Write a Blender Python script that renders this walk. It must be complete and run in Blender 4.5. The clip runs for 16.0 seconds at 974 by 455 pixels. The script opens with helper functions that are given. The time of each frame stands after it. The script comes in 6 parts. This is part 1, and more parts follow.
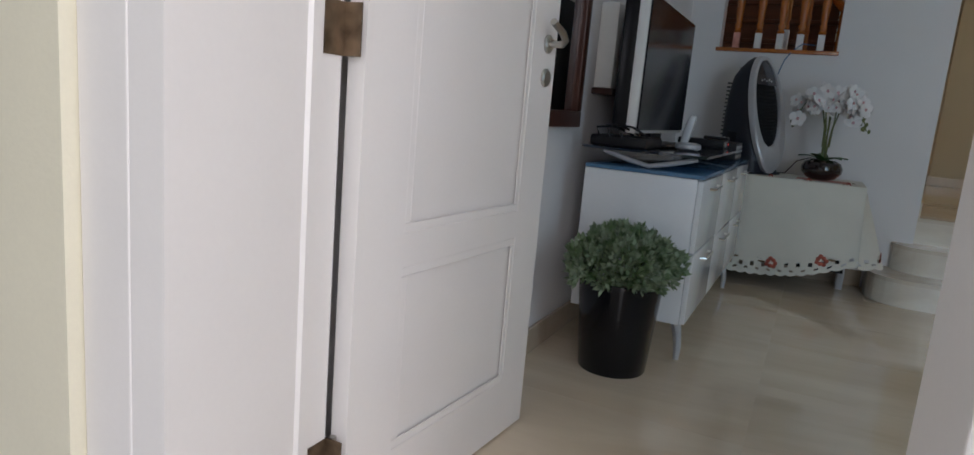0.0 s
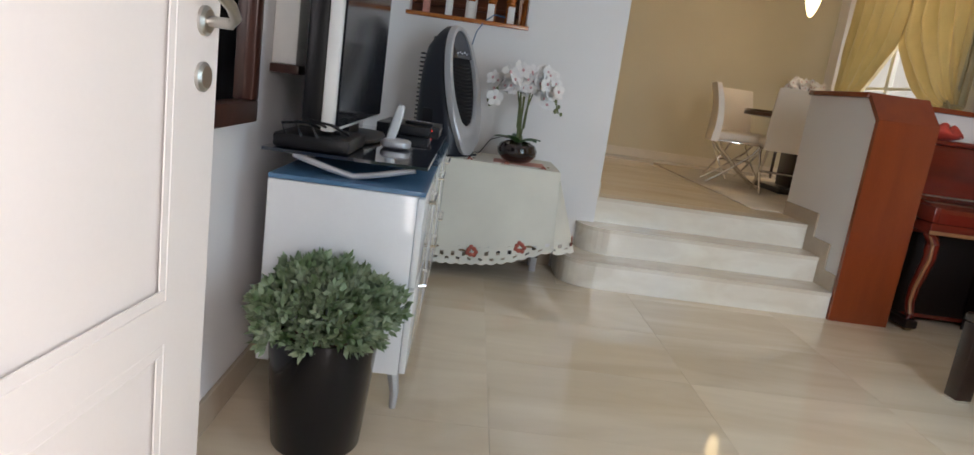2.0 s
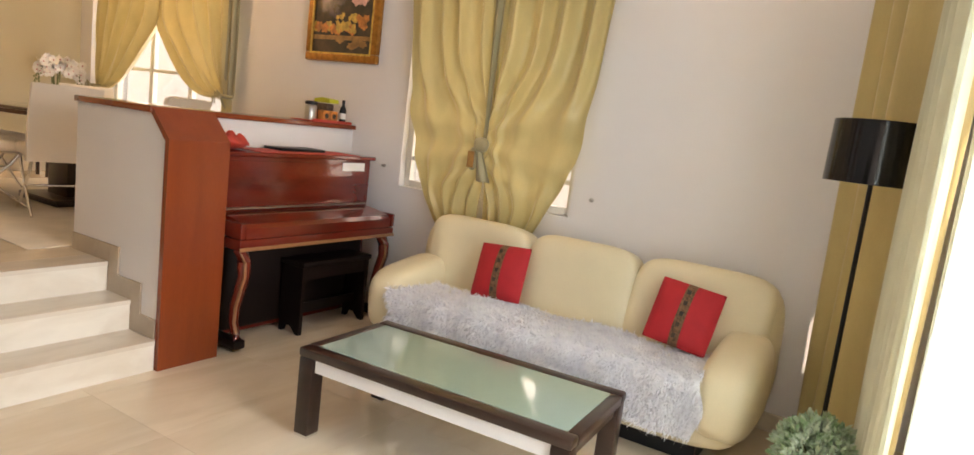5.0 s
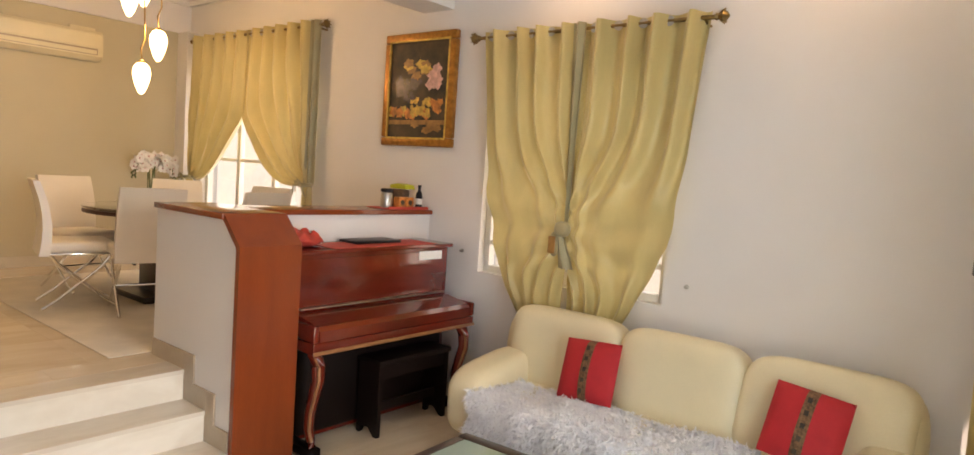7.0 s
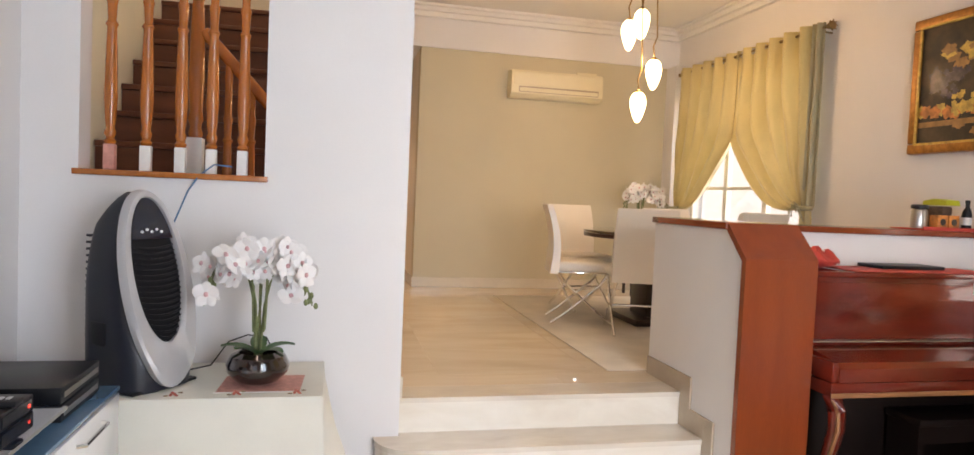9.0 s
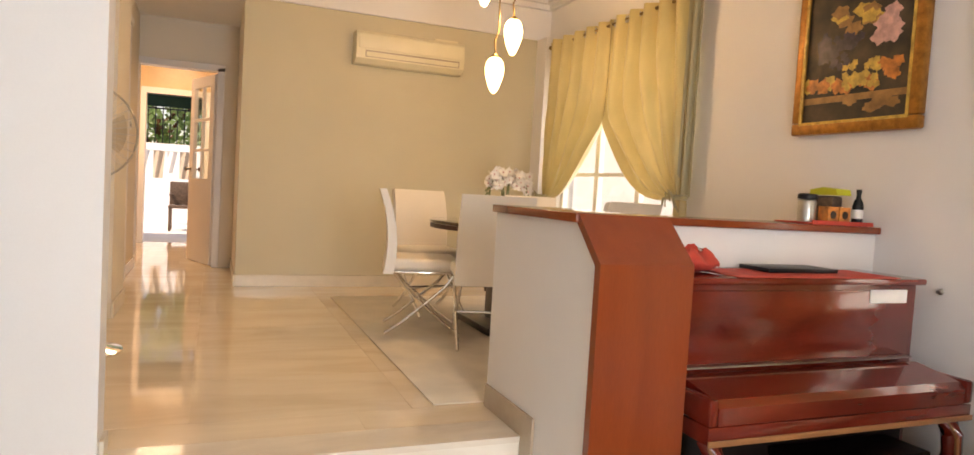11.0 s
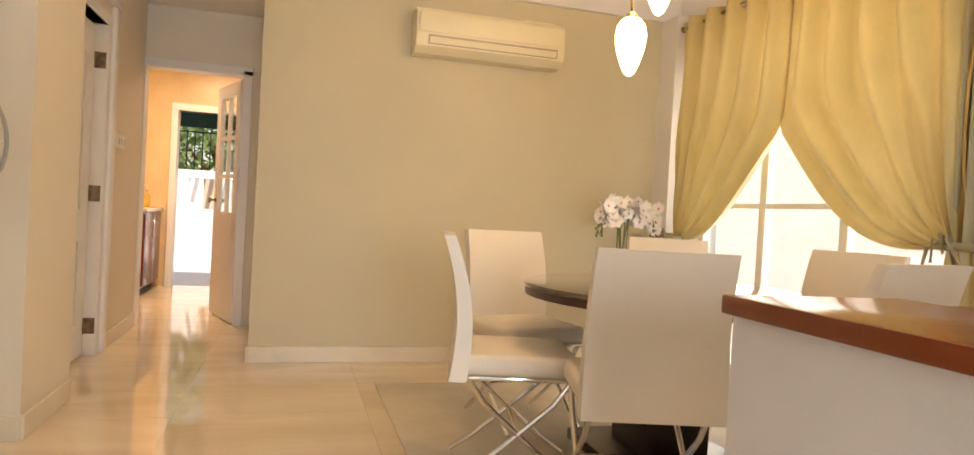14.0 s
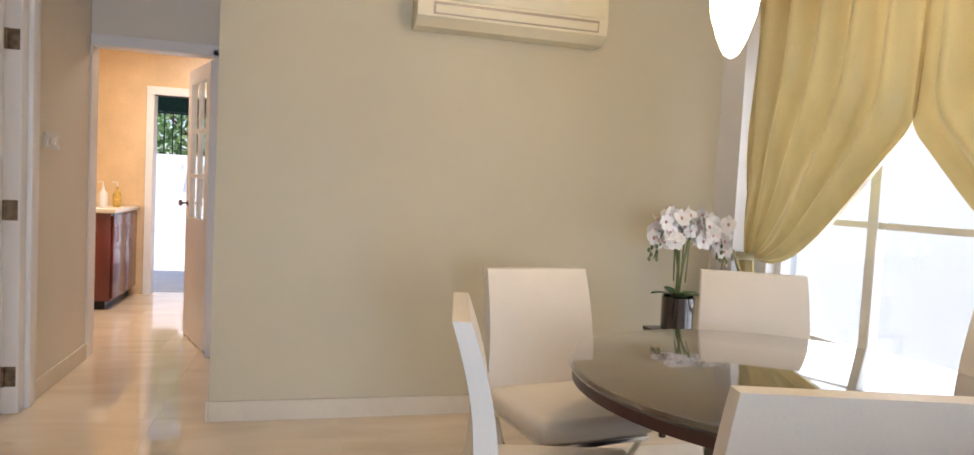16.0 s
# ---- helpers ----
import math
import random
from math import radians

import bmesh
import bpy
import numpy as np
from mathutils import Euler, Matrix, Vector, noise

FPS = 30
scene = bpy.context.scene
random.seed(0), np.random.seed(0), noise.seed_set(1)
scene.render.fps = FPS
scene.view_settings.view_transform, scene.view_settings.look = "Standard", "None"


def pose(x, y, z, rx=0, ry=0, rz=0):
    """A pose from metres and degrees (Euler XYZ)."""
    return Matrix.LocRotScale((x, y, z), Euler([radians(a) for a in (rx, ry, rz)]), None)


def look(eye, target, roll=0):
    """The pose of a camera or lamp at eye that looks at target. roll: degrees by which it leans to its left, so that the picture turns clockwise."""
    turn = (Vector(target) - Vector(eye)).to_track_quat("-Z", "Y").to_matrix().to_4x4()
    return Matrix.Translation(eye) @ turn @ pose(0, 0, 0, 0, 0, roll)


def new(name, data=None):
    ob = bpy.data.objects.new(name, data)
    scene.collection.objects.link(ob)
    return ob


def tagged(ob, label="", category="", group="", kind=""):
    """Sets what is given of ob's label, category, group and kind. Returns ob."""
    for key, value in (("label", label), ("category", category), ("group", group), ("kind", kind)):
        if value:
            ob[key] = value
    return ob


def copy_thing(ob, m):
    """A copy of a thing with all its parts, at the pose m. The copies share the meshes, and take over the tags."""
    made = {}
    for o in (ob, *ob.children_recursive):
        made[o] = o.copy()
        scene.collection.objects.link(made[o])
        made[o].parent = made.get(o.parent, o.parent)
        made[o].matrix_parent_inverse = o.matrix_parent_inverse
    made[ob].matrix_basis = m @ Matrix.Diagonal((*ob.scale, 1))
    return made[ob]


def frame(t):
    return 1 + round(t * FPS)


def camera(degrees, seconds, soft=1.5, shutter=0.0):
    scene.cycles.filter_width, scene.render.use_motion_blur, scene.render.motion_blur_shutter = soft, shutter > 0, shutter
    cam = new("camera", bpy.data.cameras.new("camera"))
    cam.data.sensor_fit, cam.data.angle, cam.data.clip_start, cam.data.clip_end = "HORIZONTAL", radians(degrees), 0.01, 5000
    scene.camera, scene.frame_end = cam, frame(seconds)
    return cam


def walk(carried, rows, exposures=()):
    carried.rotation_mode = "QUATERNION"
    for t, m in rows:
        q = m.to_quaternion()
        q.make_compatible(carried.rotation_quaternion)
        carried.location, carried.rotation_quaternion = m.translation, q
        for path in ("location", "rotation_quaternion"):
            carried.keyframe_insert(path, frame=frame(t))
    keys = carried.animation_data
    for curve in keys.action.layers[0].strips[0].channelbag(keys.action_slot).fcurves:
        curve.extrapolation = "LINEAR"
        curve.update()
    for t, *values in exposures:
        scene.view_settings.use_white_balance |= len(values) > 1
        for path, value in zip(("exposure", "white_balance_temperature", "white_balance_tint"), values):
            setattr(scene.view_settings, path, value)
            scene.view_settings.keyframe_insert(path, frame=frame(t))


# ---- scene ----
cam = camera(71.2, 16.0)
PATH = [
    (0, (0.479, 0.247, 1.016), (-0.364, 2.025, 0.655), 4.9),
    (0.5, (0.406, 0.393, 1.022), (-0.212, 2.257, 0.645), 5.5),
    (1, (0.302, 0.529, 1.034), (-0.134, 2.443, 0.654), 6.0),
    (1.5, (0.197, 0.69, 1.075), (-0.05, 2.635, 0.679), 6.1),
    (2, (0.204, 0.914, 1.158), (0.289, 2.869, 0.745), 8.0),
    (2.5, (0.198, 1.16, 1.212), (0.645, 3.036, 0.802), 8.8),
    (3, (0.182, 1.366, 1.269), (1.035, 3.131, 0.868), 9.3),
    (3.5, (0.218, 1.462, 1.412), (1.481, 2.964, 1.028), 10.5),
    (4, (0.291, 1.534, 1.42), (1.764, 2.837, 1.053), 9.7),
    (4.2, (0.337, 1.555, 1.436), (1.872, 2.786, 1.078), 9.3),
    (6.3, (0.629, 1.837, 1.65), (2.395, 2.744, 1.41), 4.9),
    (6.5, (0.677, 1.822, 1.666), (2.409, 2.8, 1.459), 4.6),
    (7, (0.715, 1.838, 1.717), (2.265, 3.091, 1.561), 4.0),
    (7.5, (0.685, 1.928, 1.686), (1.801, 3.584, 1.58), 3.9),
    (8, (0.654, 2.082, 1.627), (1.304, 3.973, 1.557), 3.1),
    (8.5, (0.67, 2.184, 1.56), (1.131, 4.129, 1.482), 2.6),
    (9, (0.771, 2.234, 1.49), (1.215, 4.182, 1.401), 2.5),
    (9.5, (1.002, 2.328, 1.451), (1.477, 4.268, 1.345), 2.6),
    (10, (1.196, 2.512, 1.438), (1.862, 4.395, 1.322), 3.2),
    (10.2, (1.259, 2.622, 1.441), (1.993, 4.479, 1.324), 3.5),
    (12.3, (1.638, 3.801, 1.547), (2.39, 5.652, 1.463), 3.2),
    (12.5, (1.692, 3.934, 1.551), (2.406, 5.8, 1.48), 3.4),
    (13, (1.756, 4.243, 1.551), (2.406, 6.133, 1.496), 3.1),
    (13.5, (1.807, 4.575, 1.53), (2.398, 6.485, 1.492), 3.4),
    (14, (1.859, 4.848, 1.535), (2.407, 6.771, 1.497), 3.2),
    (14.5, (1.896, 5.103, 1.521), (2.436, 7.029, 1.489), 3.2),
    (15, (1.927, 5.407, 1.58), (2.48, 7.329, 1.535), 3.0),
    (15.5, (1.991, 5.616, 1.634), (2.555, 7.534, 1.571), 3.0),
    (16, (2.068, 5.791, 1.754), (2.579, 7.722, 1.642), 3.0),
]
walk(cam, [(t, look(eye, target, roll)) for t, eye, target, roll in PATH],
     ((0, -1.42, 6400, 15), (0.6, -1.28, 6500, 16), (1.3, -1.00, 6700, 19), (2.0, -0.28, 6900, 18), (2.5, 0.14, 7000, 20), (3.0, 0.34, 7000, 20), (4.0, 0.46, 8000, 23),
      (7.0, 0.40, 8300, 25), (8.5, 0.56, 7000, 25), (10.0, 0.54, 8300, 26), (13.0, 0.65, 7900, 21), (14.5, 0.64, 7700, 20), (15.5, 0.68, 6300, 16), (16.0, 0.58, 5700, 17)))

# ---- light ----
world = bpy.data.worlds.new("world")
scene.world = world
world.use_nodes = True
_bg = world.node_tree.nodes["Background"]
_sky = world.node_tree.nodes.new("ShaderNodeTexSky")
_sky.sky_type = 'NISHITA'
_sky.sun_disc = False
_sky.sun_elevation, _sky.sun_rotation = radians(58), radians(270)
world.node_tree.links.new(_sky.outputs[0], _bg.inputs[0])
_bg.inputs[1].default_value = 0.15


def lamp(name, kind, energy, color, m, size=0.1, size_y=None, spot=None):
    d = bpy.data.lights.new(name, kind)
    d.energy, d.color = energy, color
    if kind == 'AREA':
        d.shape = 'RECTANGLE'
        d.size, d.size_y = size, size_y or size
    elif kind == 'SUN':
        d.angle = size
    else:
        d.shadow_soft_size = size
    if spot:
        d.spot_size, d.spot_blend = radians(spot), 0.6
    ob = new(name, d)
    ob.matrix_world = m
    return ob


DAY = (0.47, 0.70, 1.0)
WARM = (1.0, 0.70, 0.36)
lamp("sun", 'SUN', 4.5, (1.0, 0.95, 0.86), look((0, 0, 8), (0.45, 0.38, 7.18)), radians(0.5))
# daylight in the real window openings, plus added fills on the porch and in the stairwell
lamp("front_window_light", 'AREA', 88, DAY, look((2.25, 1.30, 1.45), (1.65, 3.0, 1.40)), 1.3, 2.1)
# added fill standing on the porch, turned towards the door leaf and jamb
lamp("entrance_fill_light", 'AREA', 190, (0.95, 0.95, 0.97), look((1.9, -0.8, 1.7), (-0.2, 1.3, 1.2)), 2.2, 2.2)
lamp("dining_window_light", 'AREA', 22, (1.0, 0.97, 0.92), look((4.70, 8.05, 1.75), (3.0, 8.05, 1.65)), 1.8, 2.0)
lamp("sofa_window_light", 'AREA', 9.2, (1.0, 0.97, 0.92), look((4.70, 4.3, 1.7), (3.0, 4.3, 1.6)), 1.2, 1.3)
# added fill high in the stairwell, which has no window
lamp("stair_fill_light", 'AREA', 17.2, (1.0, 0.90, 0.78), look((0.2, 7.7, 5.2), (0.1, 6.0, 2.0)), 0.8, 0.8)
# the lit lamps, and last a fill for the kitchen
lamp("pendant_light", 'POINT', 22, WARM, pose(3.24, 7.50, 2.68), 0.12)
for _x, _y in ((4.15, 4.25), (4.15, 2.75), (2.4, 4.2)):
    lamp("downlight_light", 'SPOT', 8.5, (1.0, 0.72, 0.45), pose(_x, _y, 3.27), 0.04, spot=140)
# added fill under the kitchen ceiling to brighten passage and door; no fitting
lamp("kitchen_fill_light", 'AREA', 31.7, (1.0, 0.82, 0.58), pose(0.9, 12.0, 3.05), 0.5, 0.5)

# ---- materials ----


def mat(name, color, rough=0.5, metal=0.0, var=0.08, scale=6.0, fine=60.0, bump=0.1, color2=None, stretch=(1, 1, 1), rnd=0.0, coat=0.0,
        trans=0.0, sheen=0.0, emit=None, spec=0.5, dist=0.0, thin=0.0):
    m = bpy.data.materials.new(name)
    m.use_nodes = True
    nt = m.node_tree
    b = nt.nodes["Principled BSDF"]
    N, L = nt.nodes.new, nt.links.new
    b.inputs["Roughness"].default_value = rough
    b.inputs["Metallic"].default_value = metal
    b.inputs["Coat Weight"].default_value = coat
    b.inputs["Coat Roughness"].default_value = 0.06
    b.inputs["Transmission Weight"].default_value = trans
    b.inputs["Sheen Weight"].default_value = sheen
    b.inputs["Specular IOR Level"].default_value = spec
    co = N("ShaderNodeTexCoord")
    mp = N("ShaderNodeMapping")
    mp.inputs["Scale"].default_value = stretch
    L(co.outputs["Object"], mp.inputs["Vector"])
    n1, n2 = N("ShaderNodeTexNoise"), N("ShaderNodeTexNoise")
    n1.inputs["Scale"].default_value, n2.inputs["Scale"].default_value = scale, fine
    n1.inputs["Detail"].default_value = 5
    n1.inputs["Distortion"].default_value = dist
    vec = mp.outputs["Vector"]
    if rnd:
        oi = N("ShaderNodeObjectInfo")
        ad = N("ShaderNodeVectorMath")
        ad.operation = 'MULTIPLY_ADD'
        ad.inputs[1].default_value = (37, 91, 53)
        cb = N("ShaderNodeCombineXYZ")
        for i in range(3):
            L(oi.outputs["Random"], cb.inputs[i])
        L(cb.outputs[0], ad.inputs[0])
        L(vec, ad.inputs[2])
        vec = ad.outputs[0]
    L(vec, n1.inputs["Vector"])
    L(vec, n2.inputs["Vector"])
    c2 = color2 or [max(0, c * (1 - 2 * var)) for c in color]
    mx = N("ShaderNodeMix")
    mx.data_type = 'RGBA'
    mx.inputs["A"].default_value = (*color, 1)
    mx.inputs["B"].default_value = (*c2, 1)
    rp = N("ShaderNodeMapRange")
    rp.inputs["From Min"].default_value, rp.inputs["From Max"].default_value = 0.35, 0.68
    L(n1.outputs["Fac"], rp.inputs["Value"])
    L(rp.outputs["Result"], mx.inputs["Factor"])
    out = mx.outputs["Result"]
    hs = N("ShaderNodeHueSaturation")
    mr = N("ShaderNodeMapRange")
    mr.inputs["To Min"].default_value, mr.inputs["To Max"].default_value = 1 - var, 1 + var
    L(n2.outputs["Fac"], mr.inputs["Value"])
    if rnd:
        m2 = N("ShaderNodeMapRange")
        m2.inputs["To Min"].default_value, m2.inputs["To Max"].default_value = 1 - rnd, 1 + rnd
        L(oi.outputs["Random"], m2.inputs["Value"])
        mu = N("ShaderNodeMath")
        mu.operation = 'MULTIPLY'
        L(mr.outputs[0], mu.inputs[0])
        L(m2.outputs[0], mu.inputs[1])
        L(mu.outputs[0], hs.inputs["Value"])
    else:
        L(mr.outputs[0], hs.inputs["Value"])
    L(out, hs.inputs["Color"])
    L(hs.outputs[0], b.inputs["Base Color"])
    if thin:
        tl, ms = N("ShaderNodeBsdfTranslucent"), N("ShaderNodeMixShader")
        ms.inputs[0].default_value = thin
        L(hs.outputs[0], tl.inputs["Color"])
        L(b.outputs[0], ms.inputs[1])
        L(tl.outputs[0], ms.inputs[2])
        L(ms.outputs[0], nt.nodes["Material Output"].inputs["Surface"])
    if bump:
        bp = N("ShaderNodeBump")
        bp.inputs["Strength"].default_value = bump
        bp.inputs["Distance"].default_value = 0.004
        L(n2.outputs["Fac"], bp.inputs["Height"])
        L(bp.outputs[0], b.inputs["Normal"])
    if emit:
        b.inputs["Emission Color"].default_value = (*emit[:3], 1)
        b.inputs["Emission Strength"].default_value = emit[3]
    return m


M_WALL = mat("wall_paint", (0.80, 0.775, 0.765), 0.65, var=0.02, scale=1.5, fine=180, bump=0.08)
M_OLIVE = mat("olive_paint", (0.61, 0.54, 0.385), 0.55, var=0.03, scale=1.2, fine=160, bump=0.08)
M_CREAM = mat("cream_paint", (0.80, 0.755, 0.60), 0.6, var=0.03, scale=2, fine=120)
M_PASS = mat("beige_paint", (0.80, 0.725, 0.61), 0.55, var=0.025, scale=1.5, fine=160, bump=0.08)
M_CEIL = mat("ceiling_paint", (0.82, 0.80, 0.77), 0.8, var=0.015, scale=1.5, fine=150, bump=0.05)
M_KITCH = mat("kitchen_tile", (0.80, 0.58, 0.33), 0.3, var=0.06, scale=4, fine=40, bump=0.05)
M_DOOR = mat("door_paint", (0.83, 0.80, 0.78), 0.38, var=0.015, scale=3, fine=90, bump=0.05)
M_MARBLE = mat("marble", (0.80, 0.68, 0.52), 0.05, var=0.03, scale=1.6, fine=14, bump=0.0, color2=(0.69, 0.56, 0.405), stretch=(0.5, 2.0, 1), rnd=0.035, dist=1.2, spec=0.85)
M_STEP = mat("step_marble", (0.85, 0.79, 0.69), 0.12, var=0.03, scale=3, fine=25, bump=0.0, color2=(0.74, 0.66, 0.55), stretch=(0.8, 2.0, 2.0), dist=1.0)
M_TREAD = mat("tread_marble", (0.76, 0.68, 0.57), 0.12, var=0.04, scale=3, fine=25, bump=0.0, color2=(0.66, 0.57, 0.46), stretch=(0.8, 2, 2), dist=1.0)
M_GROUT = mat("grout", (0.72, 0.60, 0.45), 0.8, var=0.1)
M_SKIRT = mat("skirting_stone", (0.52, 0.42, 0.32), 0.25, var=0.06, scale=4, fine=30, bump=0.02)
M_SKIRTL = mat("skirting_light", (0.74, 0.66, 0.54), 0.25, var=0.04, scale=4, fine=30, bump=0.02)
M_MAHOG = mat("mahogany_veneer", (0.25, 0.046, 0.012), 0.20, var=0.10, scale=5, fine=70, bump=0.02, color2=(0.225, 0.040, 0.011), stretch=(3, 3, 0.35), coat=0.15)
M_PIANO = mat("piano_lacquer", (0.18, 0.017, 0.008), 0.16, var=0.12, scale=3, fine=50, bump=0.0, color2=(0.09, 0.008, 0.005), stretch=(0.5, 2, 2), coat=0.6)
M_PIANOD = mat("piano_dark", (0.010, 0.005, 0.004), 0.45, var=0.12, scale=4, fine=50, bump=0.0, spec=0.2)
M_PIANOE = mat("piano_edge", (0.36, 0.15, 0.06), 0.3, var=0.12, scale=6, fine=60, bump=0.02, coat=0.4)
M_PINE = mat("varnished_timber", (0.50, 0.145, 0.024), 0.25, var=0.12, scale=6, fine=80, bump=0.02, stretch=(4, 4, 0.5), coat=0.4)
M_STAIR = mat("dark_stair_timber", (0.17, 0.055, 0.026), 0.35, var=0.15, scale=5, fine=60, bump=0.03, stretch=(0.5, 3, 3))
M_WENGE = mat("wenge", (0.032, 0.014, 0.009), 0.28, var=0.2, scale=6, fine=70, bump=0.03, stretch=(3, 0.6, 3), coat=0.2)
M_FRAMEW = mat("dark_red_timber", (0.065, 0.022, 0.014), 0.3, var=0.15, scale=6, fine=60, bump=0.03, stretch=(3, 3, 0.5))
M_LEATHER = mat("cream_leather", (0.78, 0.68, 0.46), 0.42, var=0.04, scale=3, fine=140, bump=0.18)
M_CHAIR = mat("white_leather", (0.83, 0.76, 0.665), 0.4, var=0.025, scale=3, fine=140, bump=0.12)
M_CHROME = mat("chrome", (0.82, 0.80, 0.77), 0.12, metal=1.0, var=0.02, bump=0.0)
M_STEEL = mat("brushed_steel", (0.52, 0.50, 0.47), 0.3, metal=1.0, var=0.06, bump=0.03)
M_BRASS = mat("aged_brass", (0.34, 0.23, 0.10), 0.38, metal=1.0, var=0.2, scale=20, bump=0.05)
M_HINGE = mat("tarnished_brass", (0.30, 0.22, 0.15), 0.5, metal=0.8, var=0.3, scale=30, bump=0.1)
M_GOLD = mat("gilt_wood", (0.46, 0.20, 0.04), 0.34, metal=0.55, var=0.2, scale=25, fine=120, bump=0.3)
M_CURT = mat("gold_satin", (0.62, 0.50, 0.225), 0.36, var=0.06, scale=8, fine=220, bump=0.12, stretch=(1, 1, 0.3), sheen=0.3, thin=0.16)
M_CURTB = mat("olive_lining", (0.40, 0.35, 0.20), 0.5, var=0.06, scale=8, fine=200, bump=0.1, sheen=0.3)
M_VOILE = mat("pale_green_voile", (0.70, 0.70, 0.54), 0.7, var=0.04, scale=6, fine=240, bump=0.1, thin=0.15)
M_BLACK = mat("black_plastic", (0.010, 0.010, 0.012), 0.38, var=0.1, bump=0.02, spec=0.3)
M_SHADE = mat("glossy_black_shade", (0.006, 0.006, 0.007), 0.12, var=0.1, bump=0.0, spec=0.35)
M_COOL = mat("charcoal_plastic", (0.011, 0.013, 0.022), 0.42, var=0.06, fine=150, bump=0.05)
M_SILV = mat("silver_plastic", (0.60, 0.60, 0.62), 0.3, metal=0.4, var=0.03, bump=0.02)
M_POT = mat("black_glazed_pot", (0.006, 0.006, 0.008), 0.16, var=0.1, bump=0.0, spec=0.35)
M_VASE = mat("dark_brown_glaze", (0.022, 0.011, 0.009), 0.1, var=0.1, bump=0.0, coat=0.8)
M_WHITEG = mat("white_gloss", (0.80, 0.81, 0.82), 0.16, var=0.015, bump=0.0, coat=0.4)
M_WHITE = mat("white_plastic", (0.80, 0.79, 0.76), 0.4, var=0.02, bump=0.0)
M_IVORY = mat("ivory_plastic", (0.78, 0.70, 0.50), 0.4, var=0.02, bump=0.02)
M_SCREEN = mat("screen", (0.008, 0.009, 0.012), 0.12, var=0.05, bump=0.0)
M_BLUEG = mat("dark_blue_glass", (0.01, 0.018, 0.035), 0.03, var=0.02, bump=0.0, coat=1.0)
M_BLUE = mat("blue_top", (0.09, 0.20, 0.34), 0.12, var=0.05, bump=0.0)
M_CLOTH = mat("cream_linen", (0.78, 0.75, 0.66), 0.8, var=0.03, scale=5, fine=260, bump=0.25)
M_LACE = mat("lace_flower", (0.50, 0.13, 0.09), 0.8, var=0.2, scale=30, fine=200, bump=0.3)
M_LEAFB = mat("lace_leaf", (0.30, 0.20, 0.10), 0.8, var=0.2, scale=30, fine=200, bump=0.3)
M_RED = mat("red_fabric", (0.52, 0.018, 0.025), 0.75, var=0.06, scale=12, fine=240, bump=0.25)
M_REDC = mat("red_cloth", (0.60, 0.06, 0.04), 0.6, var=0.15, scale=14, fine=200, bump=0.2)
M_BAND = mat("brown_braid", (0.25, 0.13, 0.06), 0.7, var=0.35, scale=60, fine=200, bump=0.3)
M_SALMON = mat("salmon_doily", (0.74, 0.35, 0.28), 0.8, var=0.12, scale=40, fine=220, bump=0.3)
M_FUR = mat("shaggy_fur", (0.93, 0.92, 0.92), 0.85, var=0.05, scale=14, fine=60, bump=0.0, color2=(0.82, 0.81, 0.84))
M_RUG = mat("pale_rug", (0.71, 0.635, 0.525), 0.9, var=0.06, scale=5, fine=130, bump=0.4)
M_LEAF = mat("grey_green_leaf", (0.085, 0.16, 0.05), 0.55, var=0.25, scale=18, fine=60, bump=0.0, color2=(0.36, 0.43, 0.30))
M_LEAFL = mat("pale_green_leaf", (0.28, 0.46, 0.22), 0.55, var=0.3, scale=14, fine=60, bump=0.05, color2=(0.66, 0.72, 0.60))
M_GREEN = mat("orchid_leaf", (0.045, 0.13, 0.03), 0.35, var=0.2, scale=12, bump=0.03)
M_STEM = mat("orchid_stem", (0.20, 0.23, 0.09), 0.5, var=0.2, scale=20, bump=0.05)
M_PETAL = mat("white_petal", (0.88, 0.85, 0.83), 0.55, var=0.03, scale=30, bump=0.05)
M_PINK = mat("pink_petal", (0.74, 0.42, 0.42), 0.55, var=0.15, scale=30, bump=0.05)
M_TREE = mat("garden_leaf", (0.19, 0.32, 0.09), 0.5, var=0.3, scale=5, bump=0.0, color2=(0.38, 0.48, 0.22), thin=0.5)
M_FROST = mat("frosted_glass", (0.25, 0.37, 0.315), 0.07, var=0.02, bump=0.0, coat=0.8)
M_TABTOP = mat("brown_glass_top", (0.10, 0.075, 0.05), 0.05, var=0.05, bump=0.0, coat=1.0)
M_BULB = mat("lit_opal_glass", (0.9, 0.8, 0.6), 0.3, bump=0.0, emit=(1.0, 0.80, 0.42, 4.5))
M_SPOT = mat("lit_downlight", (0.9, 0.8, 0.6), 0.3, bump=0.0, emit=(1.0, 0.82, 0.5, 12.0))
M_GREENAWN = mat("green_canvas", (0.012, 0.06, 0.055), 0.8, var=0.1, scale=10, bump=0.1)
M_CONC = mat("pale_paving", (0.68, 0.65, 0.60), 0.8, var=0.06, scale=3, fine=40, bump=0.1)
M_GRASS = mat("lawn", (0.07, 0.12, 0.03), 0.9, var=0.25, scale=3, fine=30, bump=0.3)
M_PAINTG = mat("still_life_ground", (0.014, 0.010, 0.008), 0.55, var=0.3, scale=6, fine=30, bump=0.1, color2=(0.085, 0.052, 0.027))
